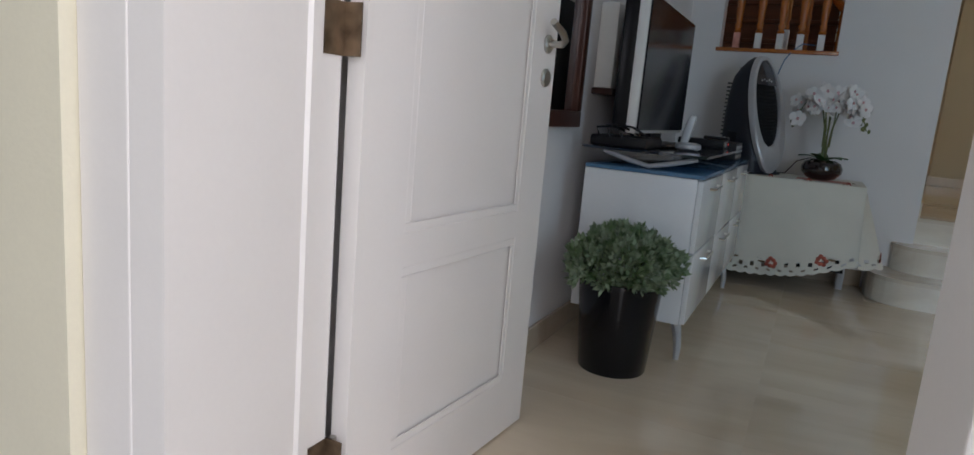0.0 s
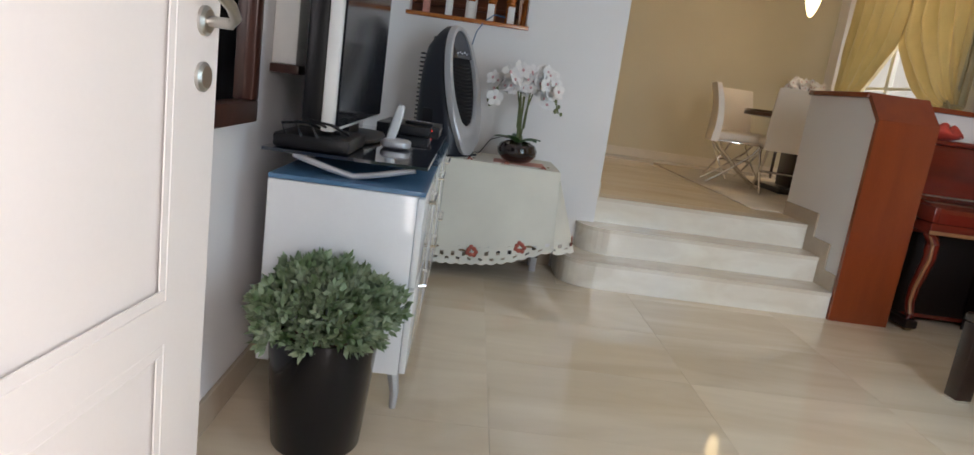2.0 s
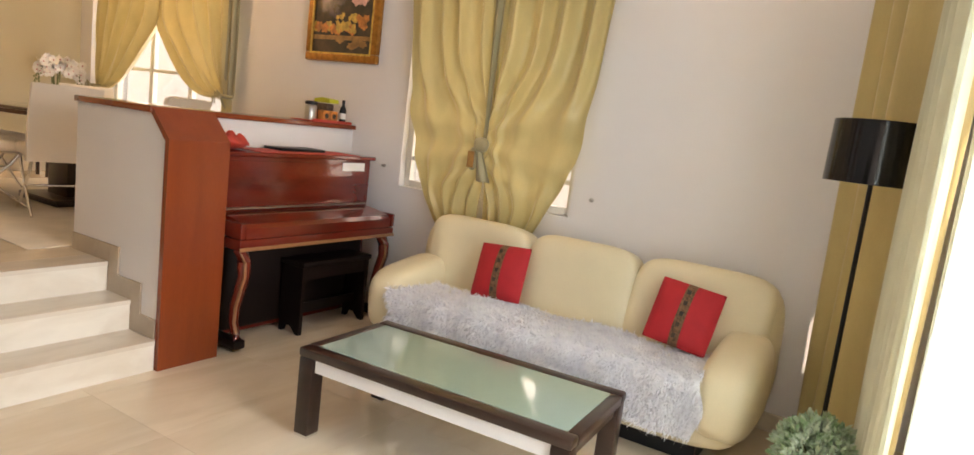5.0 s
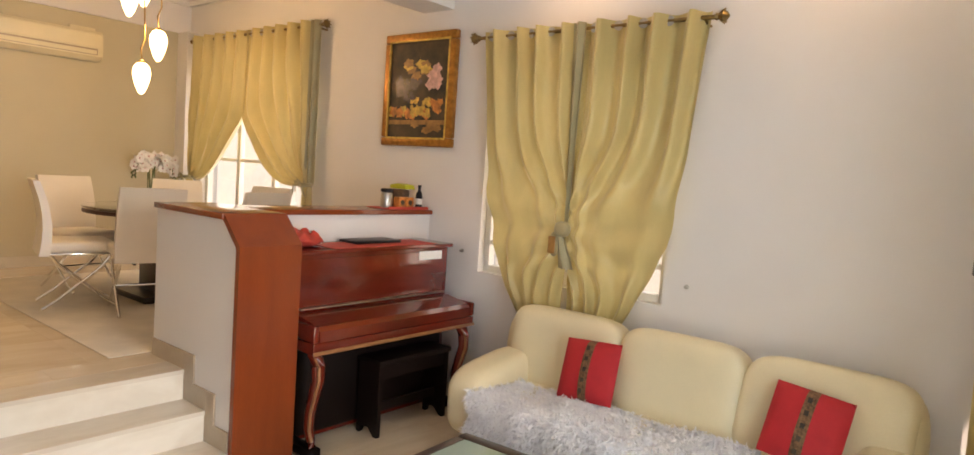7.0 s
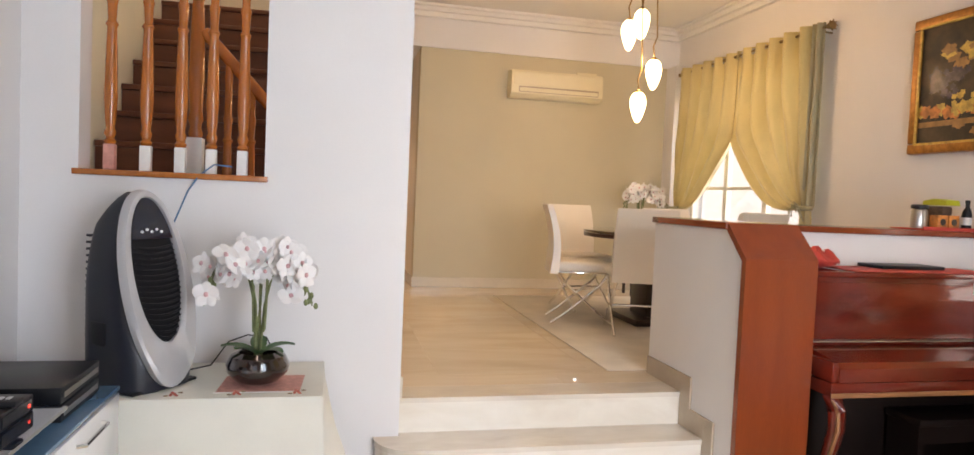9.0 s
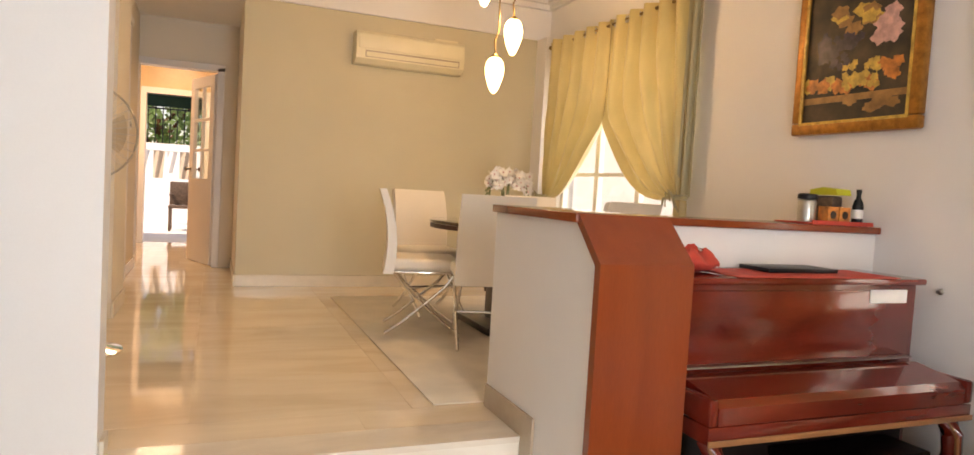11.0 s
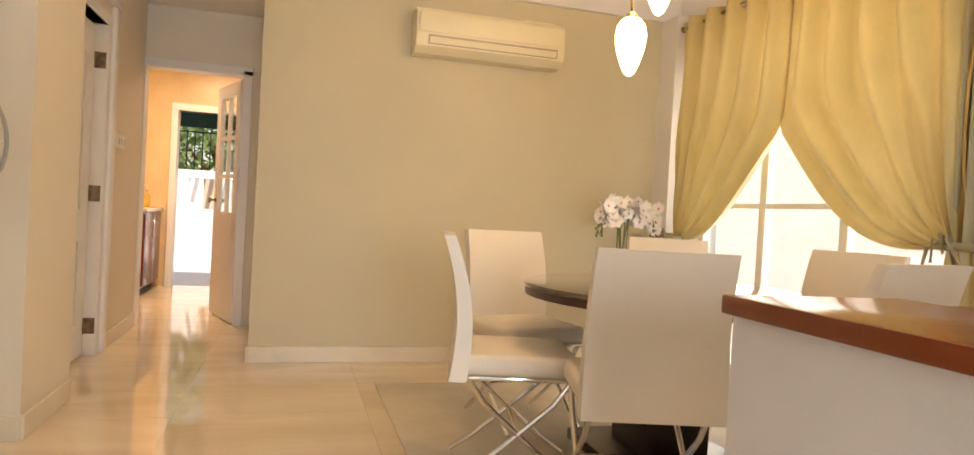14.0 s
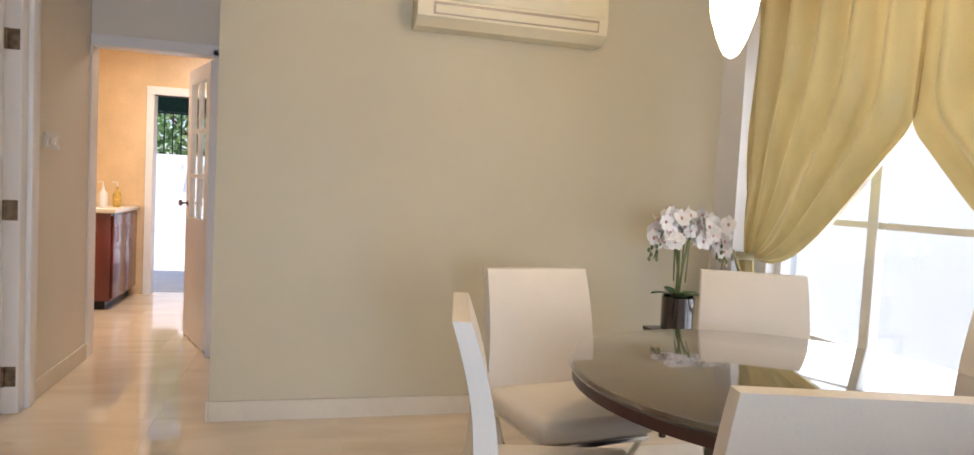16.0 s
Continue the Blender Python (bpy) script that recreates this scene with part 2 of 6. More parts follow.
M_ORANGE = mat("orange_paint", (0.70, 0.24, 0.05), 0.4, var=0.3, scale=18, bump=0.1)
M_YELLOW = mat("yellow_paint", (0.72, 0.46, 0.09), 0.4, var=0.25, scale=18, bump=0.1)
M_ROSE = mat("rose_paint", (0.74, 0.42, 0.38), 0.4, var=0.2, scale=20, bump=0.1)
M_GRAPE = mat("grape_paint", (0.05, 0.035, 0.06), 0.3, var=0.3, scale=20, bump=0.1)
M_OCHRE = mat("ochre_paint", (0.40, 0.20, 0.06), 0.4, var=0.25, scale=12, bump=0.1)
M_LIME = mat("lime_plastic", (0.50, 0.52, 0.03), 0.35, var=0.05, bump=0.0)
M_PAPER = mat("paper", (0.80, 0.78, 0.75), 0.7, var=0.03, scale=20, bump=0.05)
M_BROWN = mat("brown_wicker", (0.12, 0.075, 0.05), 0.7, var=0.25, scale=40, bump=0.4)
M_CHERRY = mat("kitchen_cherry", (0.16, 0.022, 0.014), 0.25, var=0.15, scale=5, stretch=(3, 3, 0.5), bump=0.02, coat=0.4)


def glass_mat(name, tint=(0.95, 0.98, 0.97), mixf=0.10, second="BsdfGlossy"):
    m = bpy.data.materials.new(name)
    m.use_nodes = True
    nt = m.node_tree
    nt.nodes.clear()
    o, t, g, x = (nt.nodes.new("ShaderNode" + k) for k in ("OutputMaterial", "BsdfTransparent", second, "MixShader"))
    t.inputs[0].default_value = (*tint, 1)
    if second == "BsdfGlossy":
        g.inputs["Roughness"].default_value = 0.02
    else:
        g.inputs["Color"].default_value = (0.62, 0.63, 0.50, 1)
    x.inputs[0].default_value = mixf
    nt.links.new(t.outputs[0], x.inputs[1])
    nt.links.new(g.outputs[0], x.inputs[2])
    nt.links.new(x.outputs[0], o.inputs[0])
    return m


M_GLASS = glass_mat("clear_glass")
M_SHEER = glass_mat("sheer_voile", (0.92, 0.92, 0.88), 0.40, "BsdfTranslucent")
M_FANG = glass_mat("fan_blade_plastic", (0.75, 0.74, 0.72), 0.08)

# ---- helpers ----


def box(bm, x0, x1, y0, y1, z0, z1, bev=0.0, seg=2):
    vs = [bm.verts.new((x, y, z)) for x in (x0, x1) for y in (y0, y1) for z in (z0, z1)]
    fs = [bm.faces.new([vs[i] for i in q]) for q in ((0, 1, 3, 2), (4, 6, 7, 5), (0, 4, 5, 1), (2, 3, 7, 6), (0, 2, 6, 4), (1, 5, 7, 3))]
    if bev:
        es = list({e for f in fs for e in f.edges})
        bmesh.ops.bevel(bm, geom=es, offset=bev, segments=seg, profile=0.5, affect='EDGES')
    return bm


def B(*a, **k):
    return box(bmesh.new(), *a, **k)


def lathe(bm, prof, c=(0, 0, 0), n=24, m=None):
    rings = []
    for r, z in prof:
        rings.append([bm.verts.new((m or Matrix()) @ Vector((c[0] + r * math.cos(2 * math.pi * i / n), c[1] + r * math.sin(2 * math.pi * i / n), c[2] + z))) for i in range(n)])
    for a, b in zip(rings, rings[1:]):
        for i in range(n):
            bm.faces.new((a[i], a[(i + 1) % n], b[(i + 1) % n], b[i]))
    bm.faces.new(rings[0][::-1])
    bm.faces.new(rings[-1])
    return bm


def tube(bm, pts, r, n=8, r2=None):
    pts = [Vector(p) for p in pts]
    rings = []
    for i, p in enumerate(pts):
        d = (pts[min(i + 1, len(pts) - 1)] - pts[max(i - 1, 0)]).normalized()
        up = Vector((0, 0, 1)) if abs(d.z) < 0.9 else Vector((1, 0, 0))
        a = d.cross(up).normalized()
        b = a.cross(d)
        rr = r if r2 is None else r + (r2 - r) * i / (len(pts) - 1)
        rings.append([bm.verts.new(p + rr * (math.cos(2 * math.pi * k / n) * a + math.sin(2 * math.pi * k / n) * b)) for k in range(n)])
    for a, b in zip(rings, rings[1:]):
        for i in range(n):
            bm.faces.new((a[i], a[(i + 1) % n], b[(i + 1) % n], b[i]))
    bm.faces.new(rings[0][::-1])
    bm.faces.new(rings[-1])
    return bm


def superel(bm, c, a, e=0.4, f=0.4, nu=28, nv=14, m=None):
    def sp(v, p):
        return math.copysign(abs(v) ** p, v)
    rows = []
    for j in range(nv + 1):
        v = -math.pi / 2 + math.pi * j / nv
        row = []
        for i in range(nu):
            u = 2 * math.pi * i / nu
            p = Vector((a[0] * sp(math.cos(v), f) * sp(math.cos(u), e), a[1] * sp(math.cos(v), f) * sp(math.sin(u), e), a[2] * sp(math.sin(v), f)))
            if m:
                p = m @ p
            row.append(bm.verts.new(p + Vector(c)))
        rows.append(row)
    for r0, r1 in zip(rows, rows[1:]):
        for i in range(nu):
            bm.faces.new((r0[i], r0[(i + 1) % nu], r1[(i + 1) % nu], r1[i]))
    bmesh.ops.remove_doubles(bm, verts=bm.verts, dist=1e-5)
    return bm


def grid(bm, fn, nu, nv):
    vs = [[bm.verts.new(fn(i / nu, j / nv)) for i in range(nu + 1)] for j in range(nv + 1)]
    for j in range(nv):
        for i in range(nu):
            bm.faces.new((vs[j][i], vs[j][i + 1], vs[j + 1][i + 1], vs[j + 1][i]))
    return bm


def prism(bm, poly, axis, a, b):
    """A polygon in the two other axes, drawn out along axis from a to b."""
    def put(p, v):
        q = list(p)
        q.insert(axis, v)
        return bm.verts.new(q)
    A, C = [put(p, a) for p in poly], [put(p, b) for p in poly]
    n = len(poly)
    for i in range(n):
        bm.faces.new((A[i], A[(i + 1) % n], C[(i + 1) % n], C[i]))
    bm.faces.new(A[::-1])
    bm.faces.new(C)
    bmesh.ops.recalc_face_normals(bm, faces=bm.faces)
    return bm


def _mesh(name, bm, material, smooth):
    me = bpy.data.meshes.new(name)
    bmesh.ops.recalc_face_normals(bm, faces=bm.faces) if len(bm.faces) < 3000 else None
    if smooth:
        for f in bm.faces:
            f.smooth = True
        for e in bm.edges:
            if len(e.link_faces) == 2 and e.calc_face_angle(0) > 0.7:
                e.smooth = False
    bm.to_mesh(me)
    bm.free()
    me.materials.append(material)
    return me


def part(name, bm, material, parent, label="", smooth=True):
    """One mesh under a thing or under one of its parts; bm is given in the thing's world place."""
    o, p = Vector(), parent
    while p:
        o += p.location
        p = p.parent
    bm.transform(Matrix.Translation(-o))
    ob = new(name, _mesh(name, bm, material, smooth))
    ob.parent = parent
    if label:
        ob["label"] = label
    return ob


def solo(name, bm, material, label, category, at=None, group="", kind="", smooth=True):
    at = Vector(at) if at is not None else Vector()
    bm.transform(Matrix.Translation(-at))
    ob = new(name, _mesh(name, bm, material, smooth))
    ob.location = at
    return tagged(ob, label, category, group, kind)


def thing(name, label, category, at=(0, 0, 0), group="", kind=""):
    ob = new(name)
    ob.empty_display_size = 0.1
    ob.location = at
    return tagged(ob, label, category, group, kind)


def structure(name, bm, material, label, category):
    return solo(name, bm, material, label, category, kind="structure", smooth=False)

# ---- structure ----
XL, XR, YF, YS, YA, YK = -0.50, 4.55, 1.29, 5.42, 9.40, 10.72
YW = 1.42
UP = 0.51
HC, HD = 3.30, 3.45
GROUND = -0.16


def wall(name, boxes, material, label):
    bm = bmesh.new()
    for b in boxes:
        box(bm, *b)
    return structure(name, bm, material, label, "wall")


wall("wall_entrance", [(XL - 0.2, -0.41, 0.95, YF, GROUND, HC), (0.715, 1.20, 0.95, YF, GROUND, HC), (-0.41, 0.715, 0.95, YF, 2.16, HC)], M_WALL, "pale painted entrance wall with the door opening")
wall("wall_front", [(1.20, 1.60, 1.22, YW, -0.1, HC), (1.60, 3.90, YW - 0.2, YW, -0.1, 0.25), (1.60, 3.90, YW - 0.2, YW, 2.60, HC), (3.90, XR, YW - 0.2, YW, -0.1, HC)], M_WALL,
     "pale painted front wall with a large window")
wall("wall_outside", [(-3.0, -0.567, 0.905, 0.95, GROUND, HC), (0.73, 1.3, 0.91, 0.95, GROUND, HC)], M_CREAM, "cream painted outer wall by the door")
wall("wall_west", [(XL - 0.15, XL, YF, YS, -0.1, HC)], M_WALL, "white painted wall behind the television")
# stair wall with its opening
wall("wall_stair", [(XL - 0.15, -0.28, YS, YS + 0.14, -0.1, HC), (-0.28, 0.47, YS, YS + 0.14, -0.1, 1.512), (-0.28, 0.47, YS, YS + 0.14, 2.85, HC),
                    (0.47, 1.11, YS, YS + 0.14, -0.1, HD)], M_WALL, "white painted wall with an opening onto the stairs")
wall("wall_east", [(XR, XR + 0.2, YF, 3.55, -0.1, HD), (XR, XR + 0.2, 3.55, 5.0, -0.1, 1.00), (XR, XR + 0.2, 3.55, 5.0, 2.5, HD), (XR, XR + 0.2, 5.0, 7.1, -0.1, HD),
                   (XR, XR + 0.2, 7.1, 9.05, -0.1, UP + 0.10), (XR, XR + 0.2, 7.1, 9.05, 2.77, HD), (XR, XR + 0.2, 9.05, YA + 0.2, -0.1, HD)], M_WALL,
     "white painted wall with curtained windows")
wall("wall_dining", [(1.62, XR, YA, YA + 0.16, 0.3, 3.03)], M_OLIVE, "olive beige painted dining room wall")
wall("wall_band", [(0.0, XR, YA - 0.03, YA + 0.16, 3.03, HD)], M_WALL, "white band above the olive wall")
wall("corner_pillar", [(4.42, XR, 9.18, YA, 0.3, 3.03)], M_WALL, "white corner pillar beside the curtain")
wall("wall_passage_east", [(1.62, 1.74, YA + 0.16, YK, 0.3, 3.03)], M_PASS, "white passage wall")
wall("wall_passage_west", [(0.55, 0.83, 8.0, 8.63, 0.3, 3.03), (0.55, 0.69, 8.63, 9.69, 2.585, 3.03), (0.55, 0.69, 9.69, YK, 0.3, 3.03), (-0.65, 0.55, 8.0, 8.12, 0.3, 5.4)], M_PASS,
     "white passage wall with a door opening")
wall("wall_kitchen_door", [(0.45, 0.69, YK, YK + 0.12, 0.3, 3.03), (1.44, 1.9, YK, YK + 0.12, 0.3, 3.03), (0.69, 1.44, YK, YK + 0.12, 2.565, 3.03)], M_PASS, "white wall round the kitchen door")
wall("wall_kitchen", [(-0.9, -0.72, 13.3, 13.42, 0.3, 3.1), (-0.03, 0.53, 13.3, 13.42, 0.3, 3.1), (-0.72, -0.03, 13.3, 13.42, 0.3, 1.44), (-0.72, -0.03, 13.3, 13.42, 2.80, 3.1), (1.30, 2.6, 13.3, 13.42, 0.3, 3.1), (0.53, 1.30, 13.3, 13.42, 2.525, 3.1), (-1.02, -0.9, YK, 13.42, 0.3, 3.1),
                      (2.6, 2.72, YK, 13.42, 0.3, 3.1), (-0.9, 0.45, YK, YK + 0.1, 0.3, 3.1), (1.9, 2.6, YK, YK + 0.1, 0.3, 3.1)], M_KITCH, "orange tiled kitchen walls")
wall("wall_stairwell", [(-0.65, -0.53, YS + 0.14, 8.0, 0.0, 5.4), (-0.53, 1.11, YS - 0.02, YS + 0.14, HD, 5.4), (1.11, 1.2, YS + 0.14, 8.0, HD + 0.1, 5.4), (1.03, 1.11, YS + 0.14, YA - 0.03, 3.03, HD + 0.1), (-0.65, 1.2, 5.4, 8.1, 5.4, 5.5)], M_CREAM, "cream stairwell walls")
wall("wall_room_beyond", [(-0.9, -0.8, 8.12, YK, 0.3, 3.03)], M_WALL, "plain wall of the room beyond the side door")

# ceilings
structure("ceiling", B(XL - 0.15, XR + 0.2, 0.8, 5.40, HC, HC + 0.1), M_CEIL, "white living room ceiling", "ceiling")
bm = B(1.11, XR + 0.2, 5.40, YA + 0.2, HD, HD + 0.1)
for k, (d, h) in enumerate(((0.05, 0.12), (0.10, 0.07), (0.15, 0.03))):   # cornice steps
    box(bm, 1.11, XR - d, YA - 0.03 - d, YA - 0.03, HD - h, HD - 0.002 * k)
    box(bm, XR - d, XR, 5.72, YA - 0.03, HD - h, HD - 0.002 * k)
lathe(bm, [(0.62, -0.035), (0.60, -0.05), (0.52, -0.05), (0.50, -0.03), (0.30, -0.03), (0.28, -0.045), (0.16, -0.045), (0.15, -0.001)], (3.24, 7.55, HD), 48)
structure("ceiling_dining", bm, M_CEIL, "white dining ceiling with cornice and round medallion", "ceiling")
structure("ceiling_passage", box(B(-0.9, 1.03, 8.0, YA + 0.16, 3.03, 3.14), -0.9, 1.74, YA + 0.16, YK, 3.03, 3.14), M_CEIL, "white passage ceiling", "ceiling")
structure("ceiling_kitchen", B(-1.0, 2.7, YK, 13.42, 3.1, 3.2), M_CEIL, "white kitchen ceiling", "ceiling")
structure("ceiling_beam", B(1.11, XR, 5.40, 5.72, 2.93, HD), M_CEIL, "white beam between the two rooms", "beam")

# floors
structure("floor", B(XL - 0.2, XR + 0.2, 0.90, 5.6, -0.12, -0.004), M_GROUT, "joint bed under the living room slabs", "floor")
structure("floor_dining", B(0.4, XR + 0.2, 5.57, YK + 0.12, 0.0, UP - 0.004), M_GROUT, "joint bed under the dining room slabs", "floor")
structure("floor_kitchen", B(-1.0, 2.7, YK + 0.12, 13.42, 0.3, UP - 0.006), M_MARBLE, "polished kitchen floor", "floor")
structure("ground", B(-400, 400, -400, 400, -0.30, GROUND), M_GRASS, "garden ground", "ground")
structure("pavement_porch", B(-3, 3, -3, 0.91, GROUND, GROUND + 0.06), M_CONC, "pale porch paving", "pavement")
structure("pavement_yard", B(-3, 8, 13.42, 20, GROUND, UP - 0.05), M_CONC, "sunlit pale back yard paving", "pavement")
structure("pavement_side", B(XR + 0.2, 9, 0, 13, GROUND, 0.0), M_CONC, "pale side yard paving", "pavement")
# unseen roof, added to keep sun patches from entering door and front window
structure("sun_blocking_roof", B(-3, 5, -2.2, 0.75, 2.95, 3.1), M_CEIL, "added unseen roof that keeps the sun off the front", "porch roof")
structure("garden_wall", B(6.8, 7.0, -2, 14, GROUND, 2.6), M_WALL, "white garden wall outside the windows", "wall")

# skirting
for n, b, m_ in (("skirting_west", (XL, XL + 0.015, YF + 0.0, YS, 0, 0.11), M_SKIRT), ("skirting_stair", (XL + 0.015, 0.85, YS - 0.015, YS, 0, 0.11), M_SKIRT),
                 ("skirting_east", (XR - 0.015, XR, YW, 5.5, 0, 0.11), M_SKIRTL), ("skirting_dining", (1.62, 4.42, YA - 0.018, YA, UP, UP + 0.105), M_SKIRTL),
                 ("skirting_passage_a", (1.605, 1.62, YA - 0.018, YK, UP, UP + 0.105), M_SKIRTL), ("skirting_passage_b", (0.83, 0.845, 8.0, 8.62, UP, UP + 0.105), M_SKIRTL),
                 ("skirting_passage_c", (0.69, 0.705, 9.80, YK - 0.03, UP, UP + 0.105), M_SKIRTL), ("skirting_passage_d", (0.55, 0.83, 7.985, 8.0, UP, UP + 0.105), M_SKIRTL),
                 ("skirting_corner", (1.11, 1.125, 5.45, 5.56, UP, UP + 0.105), M_SKIRTL), ("skirting_front", (1.60, XR - 0.015, YW, YW + 0.015, 0, 0.11), M_SKIRT)):
    structure(n, B(*b, bev=0.004), m_, "stone skirting", "skirting")

# ---- steps up to the dining room ----
steps = thing("stairs", "three cream marble steps with rounded corner", "stairs", (1.8, 5.2, 0), kind="structure")
for k, (y, xl, r) in enumerate(((4.97, 0.86, 0.22), (5.215, 0.99, 0.20), (5.455, 1.11, 0.0))):
    z0, z1 = UP / 3 * k, UP / 3 * (k + 1)
    back = 5.42 if r else 5.9

    def outline(off):
        if not r:
            return [(xl, y + off), (2.585, y + off), (2.585, y + 0.2), (xl, y + 0.2)]
        pts = [(xl + r - (r - off) * math.cos(a), y + r - (r - off) * math.sin(a)) for a in [math.pi / 2 * i / 8 for i in range(9)]]
        return pts + [(2.585, y + off), (2.585, 5.475), (1.113, 5.475), (1.113, back - 0.002), (xl + off, back - 0.002)]
    part("riser", prism(bmesh.new(), outline(0.006), 2, z0, z1 - 0.0242), M_STEP, steps, "cream marble riser", smooth=False)
    part("tread", prism(bmesh.new(), outline(0.0), 2, z1 - 0.024, z1), M_TREAD, steps, "polished marble tread", smooth=False)

# ---- half wall beside the steps ----
half = thing("half_wall", "white half wall with mahogany cap and end panel", "half wall", (2.8, 5.4, 0), kind="structure")
part("wall", prism(bmesh.new(), [(4.982, 0.0), (5.86, 0.0), (5.86, 1.385), (5.115, 1.385), (4.982, 1.25)], 0, 2.60, 2.955), M_WALL, half, smooth=False)
part("wall", B(2.955, XR, 5.52, 5.86, 0, 1.372), M_WALL, half, smooth=False)
part("end_panel", prism(bmesh.new(), [(4.947, 0.0), (4.982, 0.0), (4.982, 1.252), (5.118, 1.387), (5.105, 1.417), (4.947, 1.262)], 0, 2.59, 2.965), M_MAHOG, half, "reddish mahogany end panel", smooth=False)
part("cap", B(2.58, 2.97, 5.108, 5.87, 1.387, 1.420, bev=0.004), M_MAHOG, half, "polished mahogany cap")
part("cap", B(2.972, XR, 5.49, 5.87, 1.375, 1.408, bev=0.004), M_MAHOG, half, "polished mahogany cap")
bm = bmesh.new()
for a in ((4.99, 5.225, 0.17, 0.28), (5.215, 5.46, 0.34, 0.45), (5.445, 5.85, UP, UP + 0.10)):
    box(bm, 2.586, 2.599, *a)
for a in ((5.135, 5.225, 0.28, 0.45), (5.36, 5.46, 0.45, 0.61)):
    box(bm, 2.5865, 2.5985, *a)
part("stepped_skirting", bm, M_SKIRT, half, "beige stone skirting", smooth=False)

# ---- entrance door ----
ed = thing("door_entrance", "white two-panel entrance door standing open", "door", (-0.355, 1.352, 0.0), kind="structure")


def panelled_leaf(parent, w, h, t, material, panels, glazed=()):
    """A leaf along +x from the hinge, in the parent's own axes."""
    bm = B(0.0, w, -t / 2 + 0.011, t / 2 - 0.011, 0.008, h)
    for s in (-1, 1):
        y0, y1 = (t / 2 - 0.0112, t / 2) if s > 0 else (-t / 2, -t / 2 + 0.0112)
        box(bm, 0, panels[0][0], y0, y1, 0.008, h)
        box(bm, panels[0][1], w, y0, y1, 0.008, h)
        z = 0.008
        for p in panels:
            box(bm, panels[0][0], panels[0][1], y0, y1, z, p[2])
            z = p[3]
        box(bm, panels[0][0], panels[0][1], y0, y1, z, h)
    leaf = part("leaf", bm, material, None, smooth=False)
    leaf.parent = parent
    for p in panels:
        for s in (-1, 1):
            bm = bmesh.new()
            y = s * (t / 2 - 0.007)
            d = 0.022
            for q in ((p[0], p[1], p[2], p[2] + d), (p[0], p[1], p[3] - d, p[3]), (p[0], p[0] + d, p[2] + d, p[3] - d), (p[1] - d, p[1], p[2] + d, p[3] - d)):
                box(bm, q[0], q[1], y - 0.004, y + 0.010 * (s > 0) - (0.010 - 0.004) * (s < 0), q[2], q[3], bev=0.002, seg=1)
            o = part("moulding", bm, material, None, smooth=False)
            o.parent = leaf
    return leaf


ed.rotation_euler = (0, 0, math.atan2(2.13 - 1.285, -0.262 + 0.325))
leaf = panelled_leaf(ed, 0.85, 2.08, 0.044, M_DOOR, ((0.16, 0.70, 0.19, 0.635), (0.16, 0.70, 0.715, 1.92)))
for z, name in ((1.10, "keyhole_rose"), (1.195, "handle_rose")):
    o = part(name, lathe(bmesh.new(), [(0.026, 0), (0.026, 0.006), (0.020, 0.011)], m=pose(0.79, -0.022, z, 90, 0, 0), n=20), M_STEEL, None, "brushed steel rose")
    o.parent = leaf
o = part("door_handle", tube(bmesh.new(), [(0.79, -0.03, 1.195), (0.79, -0.07, 1.195), (0.78, -0.082, 1.205), (0.755, -0.084, 1.222), (0.69, -0.082, 1.245)], 0.010, 10), M_STEEL, None, "brushed steel lever")
o.parent = leaf
DOOR_SHIFT = Vector((-0.03, 0.067, 0))
fr = thing("door_frame_entrance", "white moulded entrance door frame", "door frame", (-0.36, 1.2, 0), kind="structure")
part("jamb", prism(bmesh.new(), [(-0.42, 0.866), (-0.345, 0.866), (-0.345, 1.165), (-0.338, 1.172), (-0.338, 1.198), (-0.343, 1.204), (-0.342, 1.26), (-0.42, 1.26)], 2, 0, 2.14), M_DOOR, fr, smooth=False)
part("jamb", B(0.68, 0.75, 0.95, 1.245, 0, 2.14, bev=0.004), M_DOOR, fr, smooth=False)
part("casing", B(-0.535, -0.4205, 0.864, 0.884, GROUND, 2.30, bev=0.003), M_DOOR, fr, "flat white outer casing", smooth=False)
part("head", B(-0.42, 0.75, 0.95, 1.245, 2.141, 2.20, bev=0.004), M_DOOR, fr, smooth=False)
part("sill", B(-0.345, 0.679, 0.866, 1.20, -0.02, 0.0, bev=0.003), M_STEP, fr, "marble door sill", smooth=False)
for z in (0.235, 1.13, 1.88):
    h_ = part("hinge", tube(bmesh.new(), [(-0.333, 1.275, z - 0.05), (-0.333, 1.275, z + 0.05)], 0.008, 10), M_STEEL, fr, "steel butt hinge")
    part("plate", B(-0.3415, -0.3385, 1.205, 1.262, z - 0.05, z + 0.05), M_HINGE, h_, "worn brass hinge plate", smooth=False)
    part("plate", B(-0.345, -0.30, 1.2615, 1.264, z - 0.05, z + 0.05), M_HINGE, h_, "worn brass hinge plate", smooth=False)
fr.location += DOOR_SHIFT

